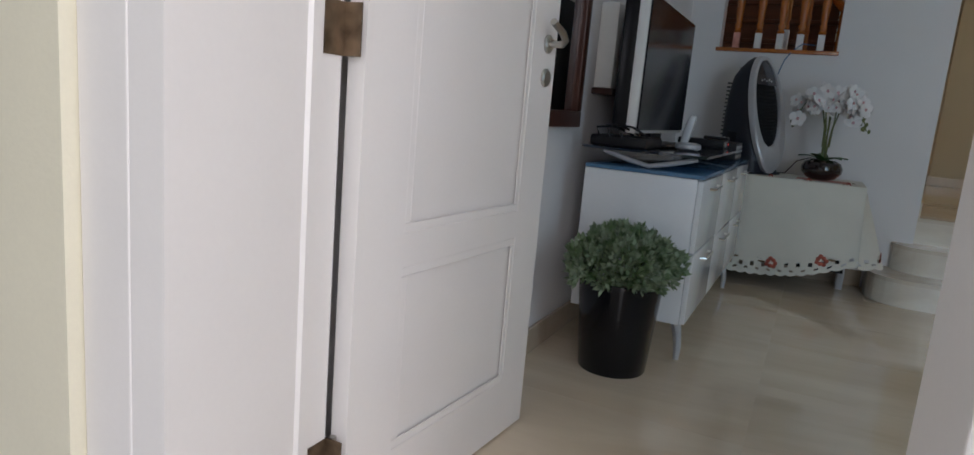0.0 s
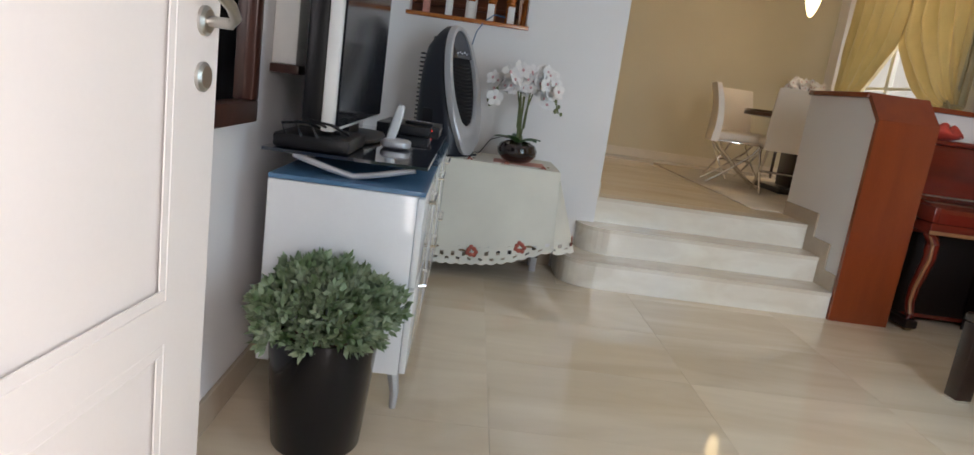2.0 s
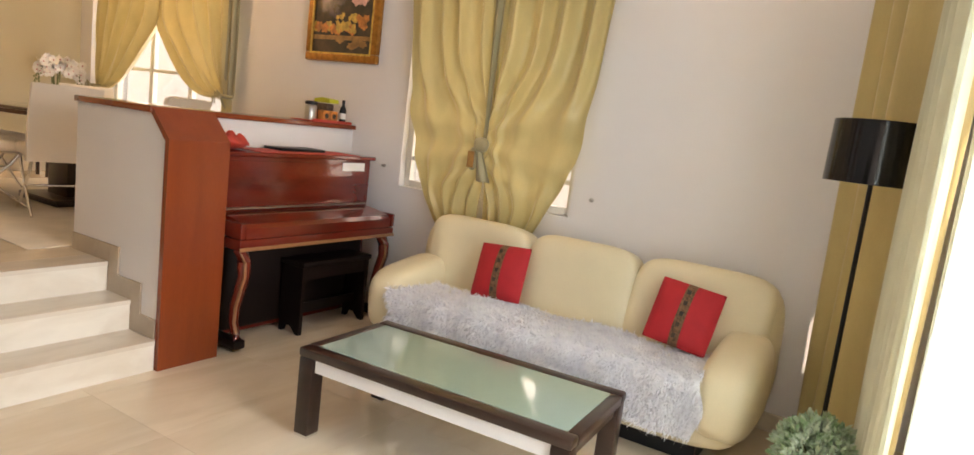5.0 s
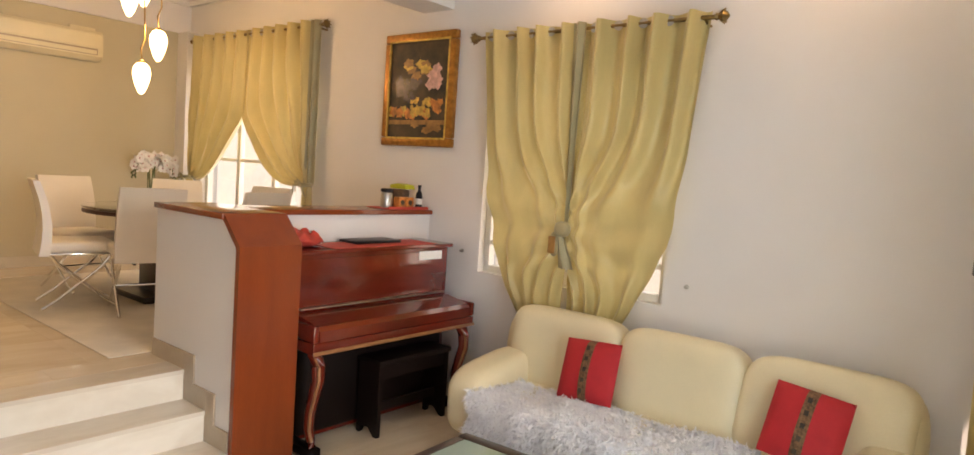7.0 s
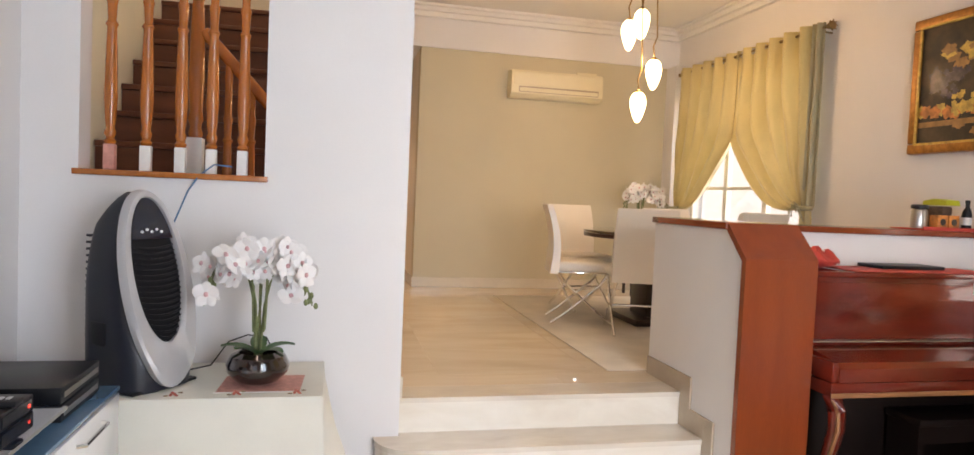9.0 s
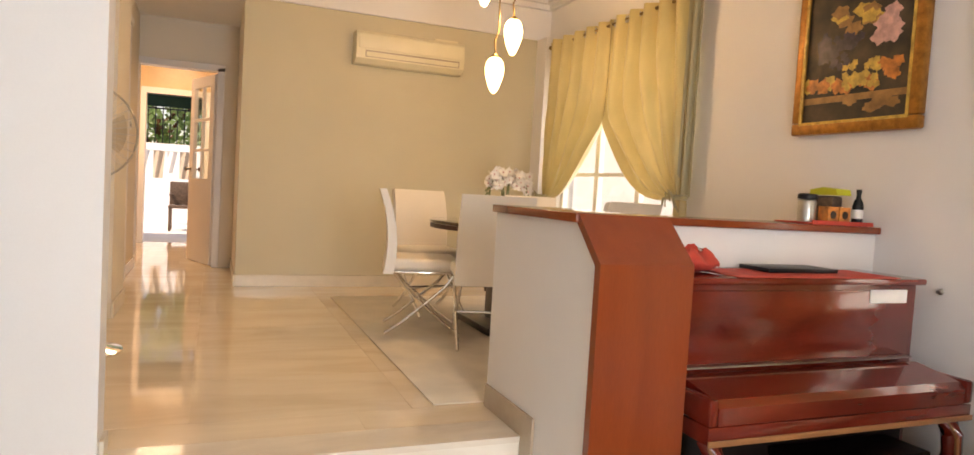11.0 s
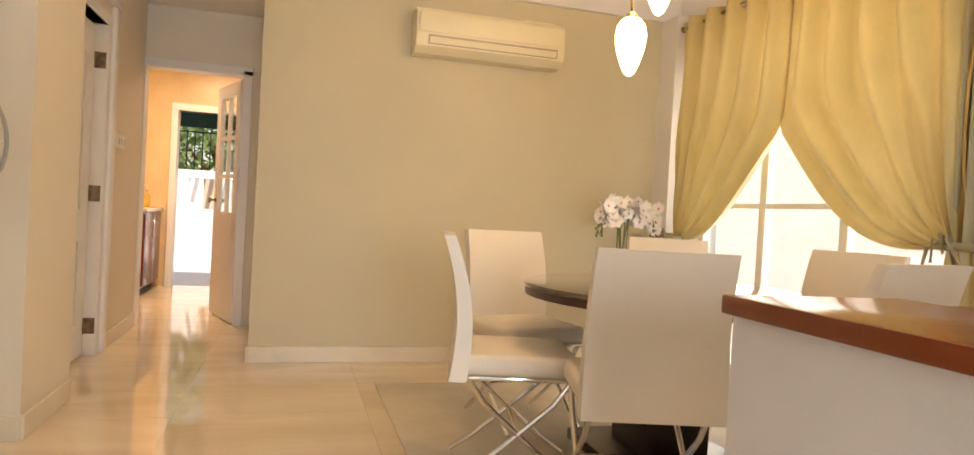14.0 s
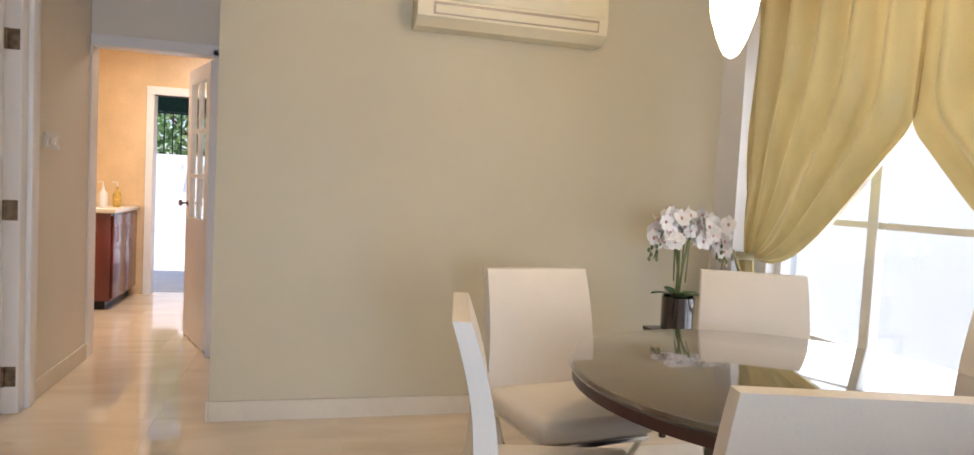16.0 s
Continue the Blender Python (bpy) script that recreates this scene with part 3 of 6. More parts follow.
# ---- side door frame, kitchen door ----
df = thing("door_frame_side", "cream moulded frame of the side doorway", "door frame", (0.7, 9.4, UP), kind="structure")
for y0, y1 in ((8.63, 8.70), (9.61, 9.69)):
    part("jamb", B(0.54, 0.70, y0, y1, UP, 2.585, bev=0.004), M_DOOR, df, smooth=False)
part("head", B(0.54, 0.70, 8.63, 9.69, 2.585, 2.655, bev=0.004), M_DOOR, df, smooth=False)
part("architrave", B(0.6905, 0.722, 9.691, 9.79, UP, 2.72, bev=0.010), M_DOOR, df, "wide rounded trim")
part("architrave", B(0.6905, 0.735, 8.64, 9.80, 2.721, 2.79, bev=0.012), M_DOOR, df, "moulded trim over the doorway")
for z in (0.70, 1.53, 2.36):
    hg = part("hinge", tube(bmesh.new(), [(0.634, 9.600, z - 0.05), (0.634, 9.600, z + 0.05)], 0.008, 8), M_HINGE, df, "aged brass hinge")
    part("plate", B(0.634, 0.690, 9.6065, 9.6095, z - 0.05, z + 0.05), M_HINGE, hg, smooth=False)
sd = thing("door_side", "white panelled side door, closed in its frame", "door", (0.605, 9.606, UP), kind="structure")
sd.rotation_euler = (0, 0, radians(-90))
panelled_leaf(sd, 0.90, 2.06, 0.04, M_DOOR, ((0.14, 0.72, 0.2, 0.75), (0.14, 0.72, 0.9, 1.88)))
kf = thing("door_frame_kitchen", "cream kitchen door frame", "door frame", (1.05, YK, UP), kind="structure")
for x0, x1 in ((0.63, 0.70), (1.42, 1.49)):
    part("jamb", B(x0, x1, YK - 0.02, YK + 0.13, UP, 2.585, bev=0.004), M_DOOR, kf, smooth=False)
part("head", B(0.63, 1.49, YK - 0.02, YK + 0.13, 2.545, 2.615, bev=0.004), M_DOOR, kf, smooth=False)
kd = thing("door_kitchen", "white half-glazed kitchen door standing open", "door", (1.415, YK + 0.10, UP), kind="structure")
kd.rotation_euler = (0, 0, radians(110))
KW, KH, KT = 0.70, 2.02, 0.04
bm = B(0, KW, -KT / 2, KT / 2, 0.008, 0.92)
box(bm, 0, 0.11, -KT / 2, KT / 2, 0.92, KH)
box(bm, KW - 0.11, KW, -KT / 2, KT / 2, 0.92, KH)
box(bm, 0.11, KW - 0.11, -KT / 2, KT / 2, KH - 0.11, KH)
o = part("leaf", bm, M_DOOR, None, smooth=False)
o.parent = kd
kleaf = o
bm = bmesh.new()
box(bm, KW / 2 - 0.014, KW / 2 + 0.014, -0.016, 0.016, 0.92, KH - 0.11)
for z in (1.23, 1.56):
    box(bm, 0.11, KW - 0.11, -0.0155, 0.0155, z - 0.014, z + 0.014)
o = part("glazing_bars", bm, M_DOOR, None, smooth=False)
o.parent = kleaf
o = part("glass", B(0.11, KW - 0.11, -0.003, 0.003, 0.92, KH - 0.11), M_GLASS, None, "clear panes", smooth=False)
o.parent = kleaf
o.visible_shadow = False
for s in (-1, 1):
    o = part("door_knob", lathe(bmesh.new(), [(0.02, 0), (0.02, 0.006), (0.008, 0.012), (0.008, 0.035), (0.025, 0.045), (0.022, 0.062)], m=pose(KW - 0.06, s * KT / 2, 1.02, -90 * s, 0, 0), n=16), M_HINGE, None, "dark brass knob")
    o.parent = kleaf
for z in (0.25, 1.05, 1.80):
    o = part("hinge", B(-0.014, 0.004, -0.026, -0.016, z - 0.05, z + 0.05), M_HINGE, None, "dark brass hinge", smooth=False)
    o.parent = kleaf
bf = thing("door_frame_back", "white back door frame open to the yard", "door frame", (0.9, 13.3, UP), kind="structure")
for x0, x1 in ((0.48, 0.55), (1.28, 1.35)):
    part("jamb", B(x0, x1, 13.26, 13.43, UP, 2.525, bev=0.004), M_DOOR, bf, smooth=False)
part("head", B(0.48, 1.35, 13.26, 13.43, 2.525, 2.605, bev=0.004), M_DOOR, bf, smooth=False)


# ---- windows ----
def window(name, along, x, y0, y1, z0, z1, nv, zs, label):
    """A framed window in a wall that runs along the y axis (along 'y') or the x axis, with its bars."""
    def bx(a0, a1, d0, d1, c0, c1, **k):
        return B(d0, d1, a0, a1, c0, c1, **k) if along == 'y' else B(a0, a1, d0, d1, c0, c1, **k)
    w = thing(name, label, "window", (x, (y0 + y1) / 2, z0) if along == 'y' else ((y0 + y1) / 2, x, z0), kind="structure")
    f = 0.05
    for a in ((y0, y0 + f, z0, z1), (y1 - f, y1, z0, z1)):
        part("window_frame", bx(a[0], a[1], x, x + 0.06, a[2], a[3], bev=0.004), M_WHITE, w, smooth=False)
    for a in ((z0, z0 + f), (z1 - f, z1)):
        part("window_frame", bx(y0 + f, y1 - f, x, x + 0.06, a[0], a[1], bev=0.004), M_WHITE, w, smooth=False)
    for i in range(1, nv):
        c = y0 + (y1 - y0) * i / nv
        part("mullion", bx(c - 0.03, c + 0.03, x + 0.004, x + 0.056, z0 + f, z1 - f, bev=0.004), M_WHITE, w, smooth=False)
    for z in zs:
        part("glazing_bar", bx(y0 + f, y1 - f, x + 0.01, x + 0.05, z - 0.016, z + 0.016), M_WHITE, w, smooth=False)
    p = part("pane", bx(y0 + f, y1 - f, x + 0.028, x + 0.032, z0 + f, z1 - f), M_GLASS, w, smooth=False)
    p.visible_shadow = False
    return w


window("window_1", 'y', XR + 0.06, 3.55, 5.0, 1.00, 2.5, 4, (1.22, 1.46, 1.70, 1.95, 2.2), "white barred window behind the sofa curtain")
window("window_2", 'y', XR + 0.06, 7.1, 9.05, UP + 0.10, 2.77, 3, (1.07, 1.68, 2.26), "tall white dining room window")
window("window_3", 'x', YW - 0.14, 1.60, 3.90, 0.25, 2.60, 3, (1.7,), "large front window with sheer curtain")

window("window_kitchen", 'x', 13.33, -0.72, -0.03, 1.44, 2.80, 2, [1.44 + 0.136 * k for k in range(1, 10)], "white louvred kitchen window over the worktop")

# ---- curtains ----
def ring_row(parent, x, ys, z):
    for y in ys:
        part("eyelet", lathe(bmesh.new(), [(0.030, -0.004), (0.030, 0.004), (0.022, 0.005), (0.022, -0.005)], m=pose(x - 0.035, y, z, 0, 90, 0), n=14), M_STEEL, parent, "steel eyelet")


def rod(name, x, y0, y1, z, label):
    r = thing(name, label, "curtain rod", (x, (y0 + y1) / 2, z))
    part("pole", tube(bmesh.new(), [(x, y0, z), (x, y1, z)], 0.013, 12), M_BRASS, r)
    for y, s in ((y0, -1), (y1, 1)):
        fin = part("finial", lathe(bmesh.new(), [(0.014, 0), (0.022, 0.012), (0.016, 0.022), (0.030, 0.040), (0.034, 0.055), (0.022, 0.07), (0.008, 0.082)], m=pose(x, y, z, -90 * s, 0, 0), n=14), M_BRASS, r, "fluted brass finial")
        for k in range(8):
            a = k * math.pi / 4
            part("petal", tube(bmesh.new(), [(x + 0.02 * math.cos(a), y + s * 0.035, z + 0.02 * math.sin(a)), (x + 0.042 * math.cos(a), y + s * 0.06, z + 0.042 * math.sin(a))], 0.008, 6, 0.004), M_BRASS, fin)
        part("bracket", tube(bmesh.new(), [(x, y - s * 0.05, z - 0.012), (x + 0.03, y - s * 0.05, z - 0.03), (XR - 0.001, y - s * 0.05, z - 0.03)], 0.008, 8), M_BRASS, r)
    return r


# sofa window: one pair drawn together and knotted in the middle
RX = XR - 0.085
rod("curtain_rod", RX, 3.35, 5.05, 2.675, "brass curtain rod with flower finials")
KY, KZ = 4.19, 1.40


def sofa_curtain(side):
    """One half, from the middle (u=0) to its outer edge (u=1)."""
    def fn(u, v):
        z = 2.71 - v * 2.01
        mid = float(np.interp(z, [0.7, KZ, 2.76], [KY - 0.02, KY, 4.20]))
        yl = float(np.interp(z, [0.70, 0.81, 1.1, 1.63, 2.2, 2.76], [4.46, 4.56, 4.74, 4.88, 4.93, 4.99]))
        yr = float(np.interp(z, [0.70, 0.99, 1.36, 1.9, 2.48, 2.76], [3.84, 3.68, 3.50, 3.44, 3.39, 3.36]))
        w = yl - mid if side > 0 else mid - yr
        near = math.exp(-((z - KZ) / (0.36 if z > KZ else 0.28)) ** 2)
        p = 1 + 1.5 * near
        gap = 0.0 if z > KZ else 0.10 * min(1, (KZ - z) / 0.45) * (1 - u)
        y = mid + side * (w * u ** p + gap * 0.35)
        ph = u * 4.4 * 2 * math.pi + 0.6 * side + 0.14 * math.sin(3 * z) + 0.5 * math.sin(2.1 * u * 2 * math.pi)
        amp = (0.052 - 0.026 * v) * (1 - 0.7 * near)
        # swags that fall from the knot
        fan = math.atan2(z - KZ, u * w + 0.02)
        sw = 0.019 * math.sin(13 * fan + 1.0 + 0.8 * side) * min(1.0, math.hypot(z - KZ, u * w) / 0.15) * math.exp(-((z - KZ - 0.05) / 0.50) ** 2) * min(1, 5 * u)
        bulge = 0.055 * math.sin(math.pi * min(1, u * 1.1)) * math.exp(-((z - KZ + 0.22) / 0.35) ** 2)
        x = RX + amp * (math.sin(ph) + 0.28 * math.sin(2 * ph + 0.7)) - bulge + sw + 0.04 * near * (1 - u) - 0.02
        return Vector((min(x, XR - 0.01), y, z))
    return fn


sc = thing("sofa_window_curtain", "gold satin eyelet curtains knotted together in the middle", "curtain", (RX, 4.1, 0.7))
for s in (-1, 1):
    part("curtain_panel", grid(bmesh.new(), sofa_curtain(s), 90, 70), M_CURT, sc, "gold satin panel with gathered folds")
part("curtain_edge", grid(bmesh.new(), lambda u, v: Vector((RX - 0.040 + 0.02 * math.sin(u * 9), 4.20 + (KY - 4.20) * v + (u - 0.5) * 0.10 * (1 - 0.8 * v), 2.71 - 1.28 * v)), 10, 30), M_CURTB, sc, "dull olive leading edge")
ring_row(sc, RX + 0.03, [3.45 + 0.165 * i for i in range(10)], 2.675)
tie = bmesh.new()
superel(tie, (RX - 0.075, KY, KZ), (0.035, 0.055, 0.05), 0.8, 0.8)
grid(tie, lambda u, v: Vector((RX - 0.085 + 0.012 * math.sin(u * 8), KY + 0.02 - 0.07 * v + (u - 0.5) * (0.05 + 0.07 * v), KZ - 0.01 - 0.24 * v)), 8, 8)
superel(tie, (RX - 0.07, KY + 0.055, KZ - 0.10), (0.02, 0.035, 0.08), 0.8, 0.8)
part("knot", tie, M_CURTB, sc, "knotted olive sash")
part("label_tag", B(RX - 0.10, RX - 0.092, KY + 0.035, KY + 0.085, KZ - 0.16, KZ - 0.05), M_OCHRE, sc, "orange tag", smooth=False)

# dining window: two panels tied back
DX = XR - 0.085
rod("curtain_rod", DX, 6.87, 9.16, 2.925, "brass curtain rod over the dining window")


def tied(y_out, y_in, ty, tz, apex):
    def fn(u, v):
        yt = y_out + (y_in - y_out) * u
        zb = 2.71 + (apex - 2.71) * u ** 0.6
        y2, z2 = ty + (yt - ty) * 0.06, tz + 0.02 * (0.5 - u)
        vb = (2.965 - zb) / (2.965 - zb + math.hypot(yt - y2, zb - z2))
        def at(w):
            if w < vb:
                return Vector((yt, 2.965 + (zb - 2.965) * w / vb))
            k = (w - vb) / (1 - vb)
            return Vector((yt + (y2 - yt) * (0.86 * k + 0.14 * k * k), zb + (z2 - zb) * k - 0.26 * u * math.sin(math.pi * k) * (0.25 + 0.75 * k)))
        # the bend is rounded, least at the inner edge
        d = min(0.04 + 0.22 * (1 - u), vb, 1 - vb)
        if abs(v - vb) < d:
            k = (v - vb + d) / (2 * d)
            q = at(vb - d) * (1 - k) ** 2 + at(vb) * 2 * k * (1 - k) + at(vb + d) * k * k
        else:
            q = at(v)
        amp = 0.050 * (1 - 0.62 * v)
        x = DX - 0.02 + amp * math.sin(u * 5.5 * 2 * math.pi + 0.8 * v) - 0.05 * math.sin(math.pi * v) * v + 0.014 * math.sin(u * 31 + 7 * v) + 0.012 * math.sin(u * 57 - 5 * v) * v
        return Vector((min(x, XR - 0.01), q.x, q.y))
    return fn


dc = thing("dining_curtains", "gold satin eyelet curtains tied back at both sides", "curtain", (DX, 8.0, 1.3))
for (yo, yi, ty, tz) in ((9.13, 8.03, 9.08, 1.46), (6.93, 8.05, 6.96, 1.51)):
    pn = part("curtain_panel", grid(bmesh.new(), tied(yo, yi, ty, tz, 2.10), 90, 60), M_CURT, dc, "gold satin panel swept to the side")
    bm = grid(bmesh.new(), lambda u, v: Vector((DX + 0.02 * math.sin(u * 12) - 0.02, ty + (u - 0.5) * (0.10 + 0.10 * v), tz - 0.40 * v)), 16, 10)
    part("tail", bm, M_CURT, pn)
    bm = tube(bmesh.new(), [(DX - 0.05 + 0.05 * math.cos(a), ty + 0.07 * math.sin(a), tz) for a in [i * math.pi / 8 for i in range(17)]], 0.018, 8)
    for k in range(5):
        a = -0.9 + 0.45 * k
        tube(bm, [(DX - 0.10, ty, tz), (DX - 0.13, ty + 0.07 * math.sin(a), tz + 0.05 * math.cos(2 * a)), (DX - 0.11, ty + 0.12 * math.sin(a), tz - 0.09 * abs(math.sin(a)) - 0.03)], 0.012, 6, 0.006)
    part("tie_back", bm, M_CURTB, dc, "olive tie-back with bow")
part("curtain_edge", grid(bmesh.new(), lambda u, v: Vector((DX - 0.02 + 0.03 * math.sin(u * 12), 6.89 + 0.10 * u, 2.965 - 1.45 * v)), 12, 20), M_CURTB, dc, "grey-olive outer edge")
ring_row(dc, DX + 0.03, [7.0 + 0.165 * i for i in range(13)], 2.925)

# front window: side drape and sheer
fc = thing("front_curtain", "yellow striped drape and sheer by the front window", "curtain", (3.5, YW + 0.2, 0.0))
part("drape", grid(bmesh.new(), lambda u, v: Vector((4.46 - 1.05 * u - 0.04 * (1 - v) * (1 - u), 1.98 - 0.43 * u ** 0.7 + (0.035 + 0.02 * math.sin(7 * u)) * math.sin((u + 0.07 * math.sin(6 * u)) * 5.5 * 2 * math.pi) + 0.012 * math.sin(3 * v + u * 19), 2.9 - 2.88 * v)), 130, 14), M_CURT, fc)
part("sheer", grid(bmesh.new(), lambda u, v: Vector((1.62 + 1.66 * u, YW + 0.10 + (0.022 + 0.010 * math.sin(11 * u)) * math.sin((u + 0.03 * math.sin(9 * u)) * 14 * 2 * math.pi) + 0.006 * math.sin(40 * u + 4 * v), 2.9 - 2.88 * v)), 130, 8), M_SHEER, fc, "white sheer panel")
part("side_sheer", grid(bmesh.new(), lambda u, v: Vector((2.95 + 0.54 * u + 0.05 * v * u, YW + 0.18 + 0.08 * u + 0.020 * math.sin((u + 0.05 * math.sin(7 * u)) * 7 * 2 * math.pi + 0.4 * v) + 0.006 * math.sin(30 * u + 5 * v), 2.9 - 2.88 * v)), 50, 14), M_VOILE, fc, "gathered pale green voile edge")
part("rail", B(1.55, 4.5, YW + 0.001, YW + 0.13, 2.90, 2.95, bev=0.006), M_WHITE, fc)


# ---- piano ----
pi = thing("piano", "glossy red mahogany upright piano with scrolled legs", "piano", (3.75, 5.2, 0))
PX0, PX1 = 3.05, 4.41
part("cabinet", B(PX0, PX1, 5.18, 5.515, 0.03, 1.165, bev=0.006), M_PIANO, pi)
part("lid", B(PX0 - 0.02, PX1 + 0.02, 5.145, 5.518, 1.167, 1.195, bev=0.008), M_PIANO, pi, "red lacquered top lid")
part("upper_panel", B(PX0 + 0.05, PX1 - 0.05, 5.166, 5.179, 0.84, 1.14, bev=0.004), M_PIANO, pi)
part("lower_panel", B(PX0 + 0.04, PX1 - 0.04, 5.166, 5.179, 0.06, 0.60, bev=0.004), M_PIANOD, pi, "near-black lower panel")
kb = part("key_bed", B(PX0 - 0.01, PX1 + 0.01, 4.90, 5.165, 0.635, 0.70, bev=0.006), M_PIANO, pi)
part("edge_moulding", B(PX0 - 0.014, PX1 + 0.014, 4.892, 4.899, 0.632, 0.655, bev=0.003), M_PIANOE, kb, "worn lighter edge")
for x in (PX0 - 0.012, PX1 - 0.028):
    part("cheek", B(x, x + 0.04, 4.897, 5.164, 0.702, 0.80, bev=0.012), M_PIANO, pi)
part("fallboard", prism(bmesh.new(), [(4.905, 0.702), (5.164, 0.702), (5.164, 0.82), (5.13, 0.825), (4.93, 0.79), (4.905, 0.765)], 0, PX0 + 0.032, PX1 - 0.032), M_PIANO, pi, "closed fallboard", smooth=False)
part("music_ledge", B(PX0 + 0.06, PX1 - 0.06, 5.13, 5.165, 0.842, 0.85), M_STEEL, pi, "thin metal strip", smooth=False)
for x in (PX0 + 0.05, PX1 - 0.05):
    lg = part("leg", tube(bmesh.new(), [(x, 4.965, 0.63), (x, 4.93, 0.56), (x, 4.925, 0.48), (x, 4.955, 0.38), (x, 4.985, 0.28), (x, 4.99, 0.18), (x, 4.965, 0.11), (x, 4.945, 0.075)], 0.044, 10, 0.026), M_PIANO, pi, "curved cabriole leg")
    part("leg_edge", tube(bmesh.new(), [(x - 0.02, 4.94, 0.62), (x - 0.02, 4.895, 0.56), (x - 0.02, 4.89, 0.48), (x - 0.018, 4.925, 0.38), (x - 0.016, 4.957, 0.28), (x - 0.014, 4.966, 0.18), (x - 0.012, 4.94, 0.11)], 0.010, 6), M_PIANOE, lg, "worn lighter edge")
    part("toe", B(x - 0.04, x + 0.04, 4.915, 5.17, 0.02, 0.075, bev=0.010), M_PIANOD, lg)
    part("castor", lathe(bmesh.new(), [(0.018, -0.02), (0.018, 0.02)], m=pose(x, 4.95, 0.02, 0, 90, 0), n=12), M_BRASS, lg, "brass castor")
bn = thing("piano_bench", "dark mahogany piano bench pushed under the keyboard", "bench", (3.9, 5.05, 0))
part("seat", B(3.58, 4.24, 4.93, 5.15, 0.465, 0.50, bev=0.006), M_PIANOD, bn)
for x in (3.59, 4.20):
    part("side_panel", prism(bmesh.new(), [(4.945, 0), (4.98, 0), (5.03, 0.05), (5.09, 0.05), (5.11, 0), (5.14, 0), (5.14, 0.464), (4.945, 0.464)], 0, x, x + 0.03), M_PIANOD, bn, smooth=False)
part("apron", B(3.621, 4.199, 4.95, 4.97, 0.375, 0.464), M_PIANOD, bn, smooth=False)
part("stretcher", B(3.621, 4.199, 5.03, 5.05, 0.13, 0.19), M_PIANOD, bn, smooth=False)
# on the piano
bm = bmesh.new()
superel(bm, (3.20, 5.32, 1.245), (0.17, 0.13, 0.050), 0.9, 1.1, m=pose(0, 0, 0, 0, 4, 12).to_3x3())
for v in bm.verts:
    v.co.z += (0.018 * math.sin(41 * v.co.x + 20 * v.co.y) + 0.012 * math.sin(83 * v.co.y - 37 * v.co.x)) * max(0, (v.co.z - 1.2) / 0.09)
    v.co.z = max(v.co.z, 1.1965)
bag = solo("fabric_bag", bm, M_REDC, "crumpled red patterned fabric bag on the piano", "bag", (3.20, 5.32, 1.196))
for k in range(3):
    part("stripe", tube(bmesh.new(), [(3.25 + 0.03 * k, 5.235, 1.225), (3.26 + 0.03 * k, 5.27, 1.285 - 0.012 * k), (3.28 + 0.03 * k, 5.33, 1.295 - 0.014 * k)], 0.006, 6), M_BLUE if k == 1 else M_PAPER, bag)
solo("runner", B(3.35, 4.25, 5.143, 5.42, 1.1965, 1.2005), M_REDC, "red cloth runner on the piano lid", "runner", (3.8, 5.3, 1.196))
solo("notebook", B(3.62, 4.02, 5.27, 5.45, 1.2015, 1.219, bev=0.003), M_BLACK, "flat black folder on the piano lid", "folder", (3.8, 5.36, 1.20))
solo("paper_sheet", B(4.10, 4.33, 5.1635, 5.1655, 1.085, 1.145), M_PAPER, "white paper sheet stuck on the piano", "paper", (4.2, 5.165, 1.08))

# on the ledge
tr = thing("serving_tray", "orange-red serving tray on the ledge", "tray", (4.36, 5.620, 1.4090))
part("base", B(4.12, 4.53, 5.530, 5.770, 1.4095, 1.4170, bev=0.002), M_REDC, tr)
part("rim", B(4.12, 4.53, 5.522, 5.530, 1.4095, 1.4300), M_REDC, tr, smooth=False)
bm = lathe(bmesh.new(), [(0.045, 0), (0.047, 0.05), (0.045, 0.10), (0.036, 0.115)], (4.19, 5.630, 1.4175), 20)
jar = solo("glass_jar", bm, M_STEEL, "short glass jar with metal lid on the tray", "jar", (4.19, 5.630, 1.4175))
part("lid", lathe(bmesh.new(), [(0.048, 0), (0.048, 0.02), (0.04, 0.026)], (4.19, 5.630, 1.5330), 20), M_BLACK, jar)
for x, y in ((4.27, 5.570), (4.35, 5.570)):
    b_ = solo("tea_box", B(x - 0.036, x + 0.036, y - 0.03, y + 0.03, 1.4175, 1.5000, bev=0.002), M_ORANGE, "small orange tea box on the tray", "box", (x, y, 1.4175), group="tea boxes on the tray")
    part("label_mark", lathe(bmesh.new(), [(0.02, 0), (0.02, 0.001)], m=pose(x, y - 0.030, 1.4600, 90, 0, 0), n=16), M_PAINTG, b_, "dark round mark")
cm = thing("coffee_machine", "small black and lime capsule coffee machine", "coffee machine", (4.40, 5.670, 1.4175))
part("body", B(4.335, 4.41, 5.610, 5.750, 1.4175, 1.5550, bev=0.012), M_BROWN, cm)
part("head", prism(bmesh.new(), [(5.580, 1.5600), (5.750, 1.5600), (5.750, 1.5850), (5.670, 1.6000), (5.590, 1.5900)], 0, 4.33, 4.43), M_LIME, cm, "lime green top", smooth=False)
